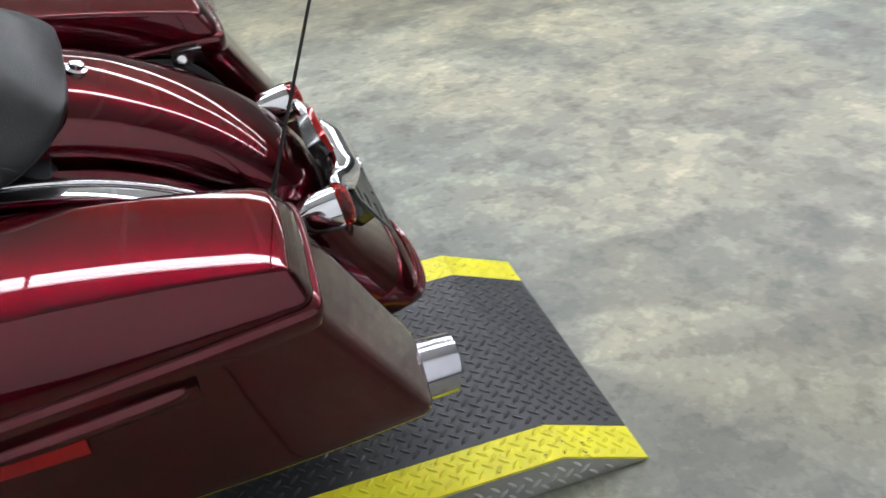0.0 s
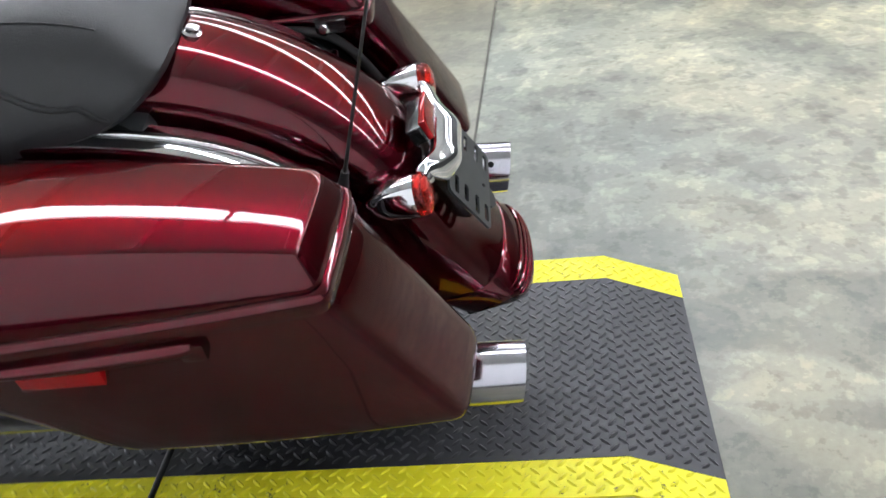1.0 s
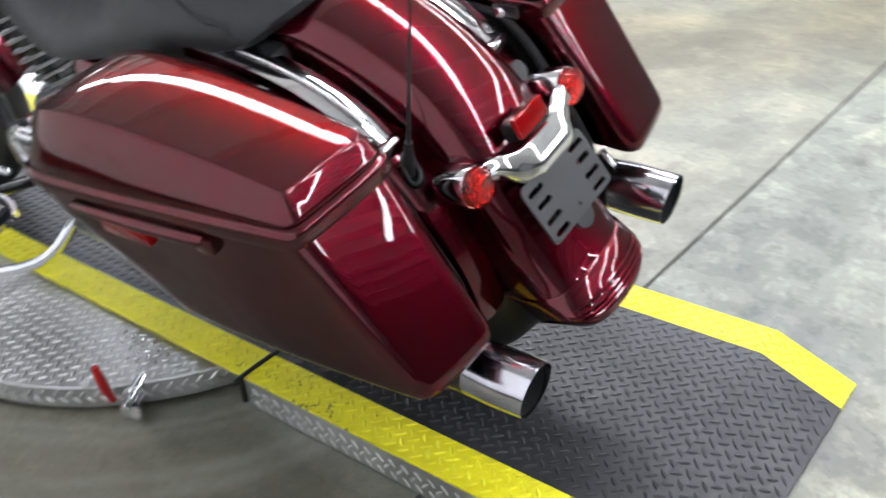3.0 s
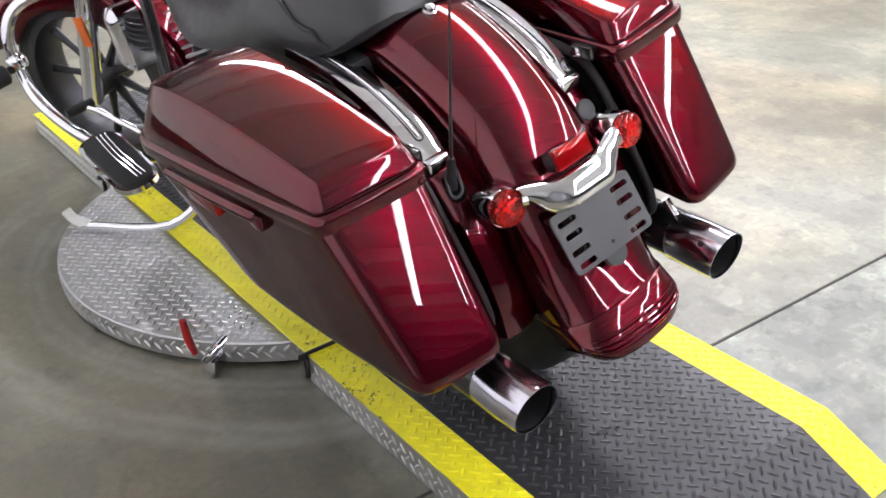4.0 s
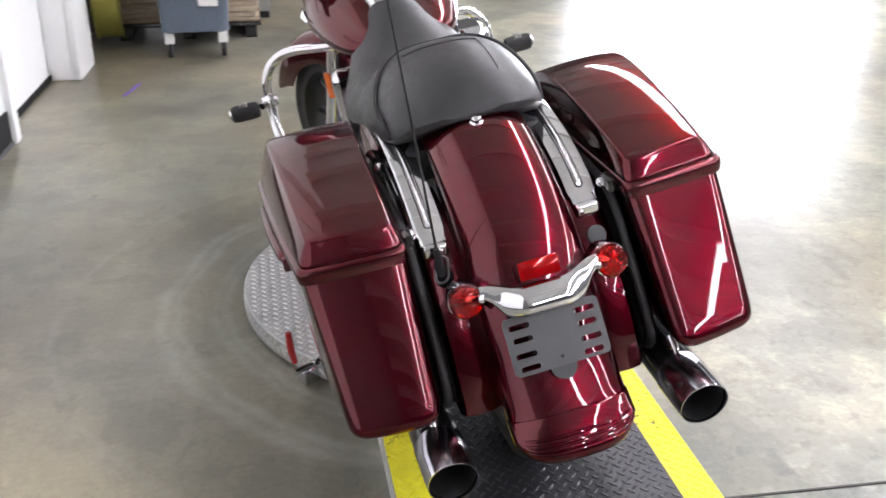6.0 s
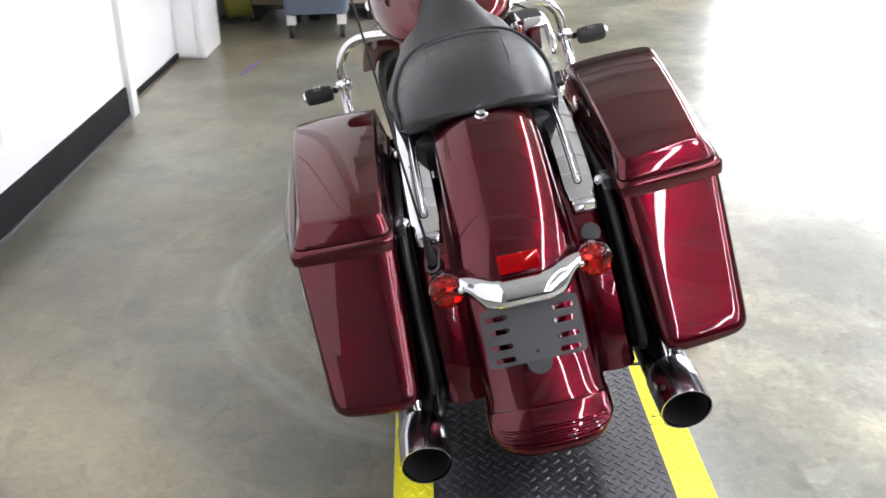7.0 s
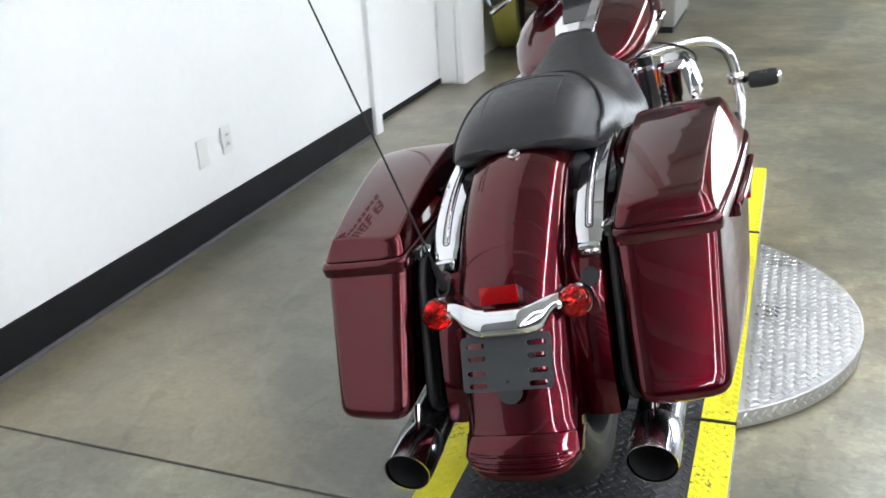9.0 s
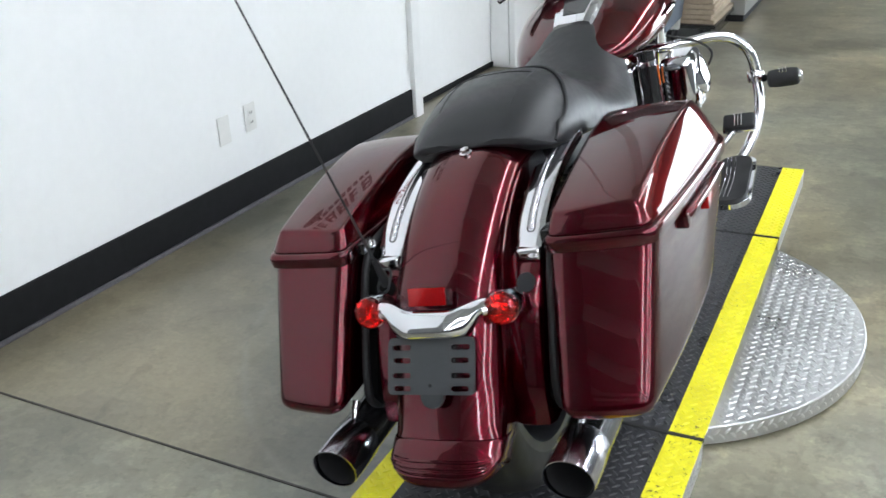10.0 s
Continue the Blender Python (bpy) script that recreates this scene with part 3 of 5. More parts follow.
def ramp():
    slope = lambda y: (TOP - 0.006) / (BEND - END) if y < BEND else 0.0
    spans = (("rear_ramp", (END, BEND, JOINT_A - 0.004)), ("ramp_deck", (JOINT_A + 0.004, JOINT_B - 0.004)), ("front_ramp", (JOINT_B + 0.004, FRONT)))
    for name, ys in spans:
        t = thing(name, {"rear_ramp": "black treadplate loading ramp with yellow edges", "ramp_deck": "black treadplate deck with yellow edges across the turntable", "front_ramp": "black treadplate front ramp with yellow edges"}[name], "ramp")
        part("deck", slab(XL + STRIP, XR - STRIP, ys, 0.004), MAT_BLACK, t, smooth=0)
        part("edge_strip", slab(XL, XL + STRIP - 0.0005, ys, 0.004), YELLOW, t, "yellow painted edge", smooth=0)
        part("edge_strip", slab(XR - STRIP + 0.0005, XR, ys, 0.004), YELLOW, t, "yellow painted edge", smooth=0)
        g = lambda x0, x1: flat_lugs(lug_grid(x0, x1, ys[0], ys[-1]), ramp_z, slope)
        tagged(part("tread_pattern", lugs("tread_pattern", g(XL + STRIP, XR - STRIP), MAT_BLACK, -0.0003), MAT_BLACK, t), kind="stuff")
        tagged(part("tread_pattern", lugs("tread_pattern", g(XL, XL + STRIP), YELLOW, -0.0003), YELLOW, t), kind="stuff")
        tagged(part("tread_pattern", lugs("tread_pattern", g(XR - STRIP, XR), YELLOW, -0.0003), YELLOW, t), kind="stuff")
        if name != "ramp_deck":
            for x, s in ((XL, -1), (XR, 1)):
                ylo, yhi = ys[0] + 0.004, ys[-1]
                prof = [y for y in ys if ylo < y < yhi]
                yy = [ylo] + prof + [yhi]
                bm = loft([[(x - s * 0.003, y, 0.002), (x + s * 0.001, y, 0.002), (x + s * 0.001, y, ramp_z(y) - 0.004), (x - s * 0.003, y, ramp_z(y) - 0.004)] for y in yy])
                skirt = part("skirt", bm, ALU, t, "bare aluminium treadplate side", smooth=0)
                pl = []
                for y, z, h in lug_grid(ylo + 0.01, yhi, 0.0, TOP):
                    if z < ramp_z(y) - 0.014 and z > 0.01:
                        u = Vector((0, math.cos(radians(h)), math.sin(radians(h))))
                        n = Vector((s, 0, 0))
                        pl.append(((x + s * 0.001, y, z), u, n.cross(u), n))
                tagged(part("tread_pattern", lugs("tread_pattern", pl, ALU_LUG, -0.0003), ALU_LUG, skirt), kind="stuff")
    for y in (JOINT_A, JOINT_B):
        rod = solid("hinge_rod", tube([(XL - 0.004, y, 0.012), (XL - 0.003, y, TOP - 0.014), (XL + 0.006, y, TOP - 0.001), (0.05, y, TOP - 0.001), (XR + 0.002, y, TOP - 0.001)], 0.0062, 4, 10), RUBBER, "black rubber rod in the joint between ramp plates", "rod", group="joint rods")
    cx, cy, r = DISC
    zt = 0.063
    t = thing("turntable", "round bare aluminium treadplate turntable on the floor", "turntable")
    part("plate", lathe([(0.012, r - 0.002), (0.012, r), (zt - 0.003, r), (zt, r - 0.003), (zt, r - 0.04)], (cx, cy, 0), (0, 0, 1), 96), ALU, t)
    part("base_ring", lathe([(0.0, r - 0.03), (0.012, r - 0.03)], (cx, cy, 0), (0, 0, 1), 64), SOOT_AND_SHADE, t)
    pl = [p for p in flat_lugs(lug_grid(cx - r, cx + r, cy - r, cy + r), lambda y: zt)
          if math.hypot(p[0][0] - cx, p[0][1] - cy) < r - 0.012 and not XL - 0.012 < p[0][0] < XR + 0.012]
    tagged(part("tread_pattern", lugs("tread_pattern", pl, ALU_LUG, -0.0003, 0.0122, 0.0041, 0.0024), ALU_LUG, t), kind="stuff")
    pl = []
    for a, z, h in lug_grid(0, 2 * math.pi * r, 0.0, zt + 0.01):
        if 0.018 < z < zt - 0.008:
            w = a / r
            n = Vector((math.cos(w), math.sin(w), 0))
            side = Vector((-math.sin(w), math.cos(w), 0))
            u = side * math.cos(radians(h)) + Vector((0, 0, math.sin(radians(h))))
            pl.append((Vector((cx, cy, z)) + n * r, u, n.cross(u), n))
    tagged(part("tread_pattern", lugs("tread_pattern", pl, ALU_LUG, -0.0003), ALU_LUG, t), kind="stuff")
    # locking clamp at the rim
    c = thing("toggle_clamp", "steel toggle clamp with a red grip at the turntable's rim", "clamp", pose(-0.440, 1.165, 0.0, 0, 0, 35))
    part("bracket", box(-0.024, 0.024, -0.022, 0.016, 0.004, 0.040, 0.004), CHROME, c)
    part("pin", tube([(-0.05, -0.01, 0.055), (0.05, -0.01, 0.055)], 0.009, 1, 12), CHROME, c)
    part("knuckle", lathe([(-0.02, 0.017), (0.02, 0.017)], (0.03, -0.01, 0.05), (1, 0, 0), 16), CHROME, c)
    part("grip", tube([(-0.022, 0.025, 0.058), (-0.03, 0.03, 0.10), (-0.032, 0.035, 0.150)], [0.008, 0.010, 0.008], 5, 10), RED_GRIP, c, "red vinyl grip")


# ---- the motorcycle, in its own upright axes: x right, y ahead, z up; it leans on its side stand ----
BIKE = pose(0.0965, 0.0004, TOP - 0.002, 0, -11.6, 2.3)

FENDER = [(1.06, 0.800), (0.95, 0.806), (0.85, 0.802), (0.75, 0.782), (0.66, 0.742), (0.58, 0.690), (0.515, 0.630), (0.466, 0.562), (0.428, 0.488), (0.392, 0.412), (0.352, 0.346), (0.321, 0.304), (0.306, 0.281), (0.300, 0.263)]


def fender_line(n=6):
    return [(p.x, p.y) for p in smooth_path([(y, z, 0) for y, z in FENDER], n)]


def fender_frames(n=6):
    """Points of the crown with the outward normal, in the y-z plane."""
    line = fender_line(n)
    out = []
    for i, (y, z) in enumerate(line):
        a, b = line[max(i - 1, 0)], line[min(i + 1, len(line) - 1)]
        ty, tz = b[0] - a[0], b[1] - a[1]
        k = math.hypot(ty, tz)
        out.append((y, z, tz / k, -ty / k, i / (len(line) - 1)))
    return out


def fender_drop(f):
    """How far the flank reaches in from the crown; it is cut away towards the tip."""
    return 0.06 + 0.12 * f if f < 0.6 else (0.132 - (f - 0.6) * 0.33 if f < 0.8 else 0.066 - (f - 0.8) * 0.10)


def fender_taper(f):
    """Rounds the lower corners of the tip."""
    return 1.0 if f < 0.88 else 1 - 0.07 * ((f - 0.88) / 0.12) ** 2.2


def fender_section(y, z, ny, nz, w, crown, drop, grow=0.0):
    """Across the fender: up one side, over the crown and down the other."""
    pts = []
    flank = [(-w * 0.90, -crown - drop), (-w * 0.97, -crown - drop * 0.5)]
    for k in range(15):
        a = math.pi * (1 - k / 14)
        c, s = math.cos(a), math.sin(a)
        pts.append((math.copysign(abs(c) ** 0.80, c) * w, -crown + crown * abs(s) ** 0.88))
    prof = flank + pts + [(-x, h) for x, h in reversed(flank)]
    out = [Vector((x * (1 + grow / w), y + ny * (h + grow), z + nz * (h + grow))) for x, h in prof]
    for p in out:
        p.z += 0.036 * min(max((0.34 - p.z) / 0.09, 0.0), 1.0) ** 1.5 * min(abs(p.x) / 0.112, 1.0) ** 4
    return out


def shell(rows, thick, inward):
    """A skin with thickness: rows of points, and the same rows moved inward."""
    inner = inward(rows)
    return loft([a + b[::-1] for a, b in zip(rows, inner)], True, True)


def ring(xi, xr, xf, yr, yf, radii, swell=(0.0, 0.0)):
    """A level outline of a bag with a fixed count of points: inner rear, outer rear, outer front and inner front corner."""
    cs = [Vector(p) for p in ((xi, yr), (xr, yr), (xf, yf), (xi, yf))]
    arcs = []
    for i, c in enumerate(cs):
        a, b = (cs[i - 1] - c), (cs[(i + 1) % 4] - c)
        r = min(radii[i], 0.48 * a.length, 0.48 * b.length)
        p, q = c + a.normalized() * r, c + b.normalized() * r
        arcs.append([(1 - t) ** 2 * p + 2 * t * (1 - t) * c + t * t * q for t in [k / 7 for k in range(8)]])
    out = []
    for i, arc in enumerate(arcs):
        p, q = arc[-1], arcs[(i + 1) % 4][0]
        for k, v in enumerate(arc + [p.lerp(q, t / 12) for t in range(1, 12)]):
            u, w = (v.x - xi) / (xr - xi), (v.y - yr) / (yf - yr)
            rear, outer = i == 0 or (i == 1 and k < 8), i == 1 or (i == 2 and k < 8)
            dy = swell[0] * max(0.0, 1 - ((u - 0.2) / (0.8 if u > 0.2 else 0.2)) ** 2) - 0.010 * u if rear else 0.0
            if i == 1 and k < 8:
                dy *= 1 - k / 7
            dx = swell[1] * max(0.0, 1 - (2 * w - 1) ** 2) if outer else 0.0
            out.append(Vector((v.x + dx, v.y - dy)))
    return out


def smooth_curve(points, n=6):
    return [(p.x, p.y) for p in smooth_path([(a, b, 0) for a, b in points], n)]


def bag(bike, s):
    def X(pts):
        return [Vector((s * p[0], p[1], p[2])) for p in pts]

    XI = 0.220
    f = lambda t, a, b: a + (b - a) * t
    # body: level loops from the bottom to the seam, closed by the lid above
    rows = []
    for z, ins in [(0.3490, 0.034), (0.3500, 0.026), (0.3535, 0.017), (0.359, 0.0095), (0.366, 0.004), (0.374, 0.001)] + [(0.384 + 0.252 * k / 14, 0.0) for k in range(15)]:
        t = (z - 0.350) / 0.284
        o = ring(f(t, 0.235, XI) + ins, f(t, 0.403, 0.414) - ins, f(t, 0.436, 0.462) - ins, f(t, 0.388, 0.540) + ins, f(min(t * 1.25, 1.0), 0.92, 1.140) - ins, (0.020, 0.030, 0.090, 0.03), (0.010, 0.009))
        rows.append(X([(p.x, p.y, z + 0.07 * (1 - t) * (p.y - 0.40)) for p in o]))
    body = part("saddlebag", loft(rows), PAINT, bike, "glossy dark red hard saddlebag", smooth=60)
    # lid: rolled lip, chamfered flanks, a crisp edge and a domed top
    top = smooth_curve([(0.50, 0.676), (0.55, 0.694), (0.60, 0.708), (0.70, 0.729), (0.82, 0.749), (0.92, 0.760), (1.00, 0.762), (1.05, 0.755), (1.09, 0.741), (1.12, 0.722), (1.15, 0.695)])

    def crown(x, y):
        """Height of the lid's top: arched along and across."""
        u = (x - XI - 0.010) / (0.184 + 0.034 * (y - 0.56) / 0.55)
        return ease(top, y) + 0.0065 * (1 - min(abs(2 * u - 1), 1.0) ** 2)

    def lid_ring(k, off):
        """k: how far up the flank; off: outward."""
        return ring(XI + 0.010 * k - 0.6 * off, 0.414 - 0.020 * k + off, 0.462 - 0.034 * k + off, 0.540 + 0.020 * k - off, 1.140 - 0.034 * k + off, (0.012 + 0.004 * (1 - k), 0.030 - 0.014 * k, 0.095, 0.03), (0.009, 0.008 * (1 - k)))

    rows = []
    for z, off in ((0.6290, -0.004), (0.6290, 0.0045), (0.6305, 0.0072), (0.640, 0.0086), (0.650, 0.0084), (0.6555, 0.0070), (0.6588, 0.0042), (0.6600, 0.0005), (0.6606, -0.0015)):
        rows.append(X([(p.x, p.y, z) for p in lid_ring(0, off)]))
    for k in (0.06, 0.2, 0.4, 0.6, 0.8, 0.93, 1.0, 1.06, 1.16):
        lift = min(k, 1.0) + 0.10 * math.sin(math.pi * min(k, 1.0))
        rows.append(X([(p.x, p.y, 0.6612 + (crown(p.x, p.y) - 0.0045 - 0.6612) * lift + {1.06: 0.0028, 1.16: 0.0042}.get(k, 0.0)) for p in lid_ring(k, 0)]))
    edge = lid_ring(1.16, 0)
    xc = [0.5 * (XI + 0.424), 0.5 * (XI + 0.440)]
    for a in (0.08, 0.2, 0.36, 0.54, 0.72, 0.88, 1.0):
        row = []
        for p in edge:
            y = p.y + (min(max(p.y, 0.65), 1.02) - p.y) * a
            c = xc[0] + (xc[1] - xc[0]) * (y - 0.56) / 0.5
            x = p.x + (c - p.x) * a
            row.append((x, y, crown(x, y) - 0.0003))
        rows.append(X(row))
    bm = loft(rows, True, False)
    bmesh.ops.remove_doubles(bm, verts=bm.verts, dist=0.0002)
    part("lid", bm, PAINT, body, smooth=52)
    # latch lever under the lip on the outer side
    part("latch_lever", tube(X([(0.436, 0.715, 0.612), (0.446, 0.74, 0.616), (0.459, 0.86, 0.620), (0.467, 0.99, 0.622)]), [0.010, 0.012, 0.012, 0.008], 5, 12, flat=1.0), PAINT, body)
    part("latch_tab", box(min(s * 0.428, s * 0.449), max(s * 0.428, s * 0.449), 0.700, 0.734, 0.592, 0.622, 0.006), PAINT, body)
    part("side_reflector", box(min(s * 0.446, s * 0.464), max(s * 0.446, s * 0.464), 0.83, 0.94, 0.582, 0.610, 0.003), RED_LENS, body, "red side reflector")
    # plate added under the bag to keep its underside and reflections dark
    part("underside_black", loft([X([(p.x, p.y, z + 0.07 * (p.y - 0.40)) for p in ring(0.235 + i, 0.403 - i, 0.436 - i, 0.388 + i, 0.92 - i, (0.02, 0.03, 0.05, 0.03))]) for z, i in ((0.3425, 0.042), (0.3440, 0.036), (0.3515, 0.036))]), BLACKOUT, body, "added black plate darkening the bag's underside")
    # inner mount, its dead black standing in for the gap's shade; its rail and docking points
    part("inner_gap_fill", loft([[Vector((s * x, y, z)) for x, y in ((0.192, a), (0.226, a), (0.226, c), (0.192, c))] for z, a, c in ((0.325, 0.49, 0.98), (0.36, 0.47, 1.02), (0.55, 0.565, 1.08), (0.628, 0.62, 1.09))]), BLACKOUT, body, "black inner mount filling the shaded gap", smooth=20)
    part("guard_rail", tube(X([(0.206, 1.00, 0.655), (0.206, 0.80, 0.652), (0.206, 0.64, 0.640), (0.207, 0.575, 0.600), (0.208, 0.520, 0.500), (0.209, 0.470, 0.390), (0.212, 0.478, 0.335), (0.214, 0.56, 0.312), (0.216, 0.90, 0.318)]), 0.0085, 6, 12), RUBBER, body, "black support rail")
    for y, z, r in ((1.00, 0.672, 1.0), (0.90, 0.676, 0.8), (0.605, 0.640, 0.75)):
        part("docking_knob", lathe([(0, 0.012 * r), (0.006, 0.015 * r), (0.016, 0.015 * r), (0.022, 0.009 * r)], (s * 0.208, y, z), (-s, 0, 0.5), 14), CHROME, body)
    part("docking_latch", box(min(s * 0.196, s * 0.216), max(s * 0.196, s * 0.216), 0.570, 0.620, 0.634, 0.660, 0.006), BLACK_PAINT, body)
    part("exhaust_clip", tube(X([(0.250, 0.470, 0.345), (0.252, 0.455, 0.322), (0.250, 0.445, 0.310)]), 0.009, 4, 10), CHROME, body)


def rear_fender(bike):
    fr = fender_frames()
    rows = []
    for y, z, ny, nz, f in fr:
        w = (0.108 + 0.010 * min(f * 1.6, 1.0)) * fender_taper(f)
        drop = fender_drop(f)
        rows.append(fender_section(y, z, ny, nz, w, 0.060, drop))
    # lower edge rolled under
    y, z, ny, nz, f = fr[-1]
    for dy, dz, sh in ((0.002, 0.004, 0.004), (0.007, 0.0075, 0.014), (0.014, 0.009, 0.030)):
        rows.append([Vector((p.x * (1 - sh), p.y + dy, p.z - dz)) for p in rows[len(fr) - 1]])
    inner = [[Vector((p.x * 0.965, p.y, p.z)) + Vector((0, -fr[min(i, len(fr) - 1)][2], -fr[min(i, len(fr) - 1)][3])) * 0.004 for p in r] for i, r in enumerate(rows)]
    fender = part("rear_fender", loft([a + b[::-1] for a, b in zip(rows, inner)]), PAINT, bike, "glossy dark red rear fender")
    liner = [[Vector((p.x * 0.945, p.y, p.z)) + Vector((0, -fr[min(i, len(fr) - 1)][2], -fr[min(i, len(fr) - 1)][3])) * 0.008 for p in r] for i, r in enumerate(rows[:-3])]
    lin2 = [[Vector((p.x * 0.98, p.y, p.z)) + Vector((0, -fr[i][2], -fr[i][3])) * 0.003 for p in r] for i, r in enumerate(liner)]
    part("fender_liner", loft([a + b[::-1] for a, b in zip(liner, lin2)]), PLASTIC, fender)
    # raised tip below a curved crease, with fine ribs across it
    n = len(fr)
    skin = [fender_section(y, z, ny, nz, 0.118 * fender_taper(f), 0.060, fender_drop(f)) for y, z, ny, nz, f in fr]
    m = len(skin[0])

    def on_fender(f, u, grow):
        """A point of the skin at f along it and u across (-1 to 1), lifted by grow."""
        a, b = min(max(f, 0.0), 1.0) * (n - 1), (u * 0.5 + 0.5) * (m - 1)
        i, k = min(int(a), n - 2), min(int(b), m - 2)
        p = skin[i][k].lerp(skin[i][k + 1], b - k).lerp(skin[i + 1][k].lerp(skin[i + 1][k + 1], b - k), a - i)
        e = skin[i][min(k + 1, m - 1)] - skin[i][max(k - 1, 0)]
        g = skin[min(i + 1, n - 1)][k] - skin[max(i - 1, 0)][k]
        return p + g.cross(e).normalized() * grow

    way = on_fender(0.9, 0.0, 0.01) - on_fender(0.9, 0.0, 0.0)
    flip = 1 if way.y < 0 else -1
    crease = next(f for y, z, ny, nz, f in fr if z < 0.343)
    start = lambda u: crease - 0.018 * abs(u) ** 2
    us = [-1 + 2 * k / 48 for k in range(49)]
    steps = ((0.0, -0.0010), (0.012, 0.0018), (0.035, 0.0030), (0.2, 0.0032), (0.4, 0.0032), (0.6, 0.0032), (0.8, 0.0032), (0.95, 0.0030), (1.0, 0.0022))
    tip = [[on_fender(start(u) + (1 - start(u)) * v, u, g * flip) for u in us] for v, g in steps]
    tip.append([p + Vector((0, 0.004, -0.0065)) for p in tip[-1]])
    tip.append([p + Vector((0, 0.008, -0.003)) for p in tip[-1]])
    tin = [[Vector((p.x * 0.985, p.y + 0.005, p.z + 0.001)) for p in r] for r in tip]
    part("fender_tip", loft([a + b[::-1] for a, b in zip(tip, tin)]), PAINT, fender, smooth=60)
    for v in (0.30, 0.43, 0.56, 0.69):
        line = [on_fender(start(u) + (1 - start(u)) * v, u, 0.0032 * flip) for u in [-0.50 + 1.0 * k / 30 for k in range(31)]]
        part("rib", tube(line, [0.0006, 0.0028] + [0.0034] * 12 + [0.0028, 0.0006], 1, 8), PAINT, fender)
    # seat screw with its washer on the crown
    part("seat_screw", lathe([(0, 0.014), (0.004, 0.014), (0.006, 0.010), (0.012, 0.009), (0.014, 0.004)], (0, 0.748, 0.780), (0, -0.35, 0.94), 20), CHROME, fender, "chrome seat screw")
    # filler panels between fender and bags
    for s in (-1, 1):
        prof = [(0.70, 0.640), (0.63, 0.615), (0.57, 0.575), (0.525, 0.51), (0.49, 0.43), (0.468, 0.36), (0.460, 0.300)]
        line = smooth_path([(0, y, z) for y, z in prof], 4)
        rr = []
        for i, p in enumerate(line):
            wide = 0.192 - 0.006 * (1 - i / len(line))
            zb = 0.0
            rr.append([Vector((s * 0.108, p.y + 0.012, p.z + zb)), Vector((s * 0.125, p.y + 0.003, p.z)), Vector((s * 0.158, p.y, p.z)), Vector((s * (wide - 0.010), p.y + 0.004, p.z)), Vector((s * wide, p.y + 0.018, p.z + 0.002)),
                       Vector((s * wide, p.y + 0.10, p.z + 0.01)), Vector((s * 0.108, p.y + 0.10, p.z + 0.01))])
        panel = part("filler_panel", loft(rr), PAINT, bike, "glossy dark red filler panel beside the fender")
        part("plug", lathe([(-0.004, 0.018), (0.001, 0.0195), (0.0025, 0.018), (0.003, 0.010)], (s * 0.156, 0.556, 0.562), (0, -0.86, 0.5), 24), PLASTIC if s > 0 else BLACKOUT, panel, "oval dark plastic plug")
        if s < 0:
            c, e, g = Vector((-0.158, 0.562, 0.577)), Vector((0.20, 0.48, 0.86)).normalized(), Vector((1, 0, 0))
            loop = [c + e * (0.012 * math.copysign(1, math.sin(w)) + 0.013 * math.sin(w)) + g * (0.013 * math.cos(w)) + Vector((0, -0.004, 0.002)) for w in [2 * math.pi * (k + 0.5) / 24 for k in range(24)]]
            part("grommet", tube(loop + loop[:1], 0.0026, 1, 8), PLATE_GREY, panel, "grey rubber grommet round the antenna")


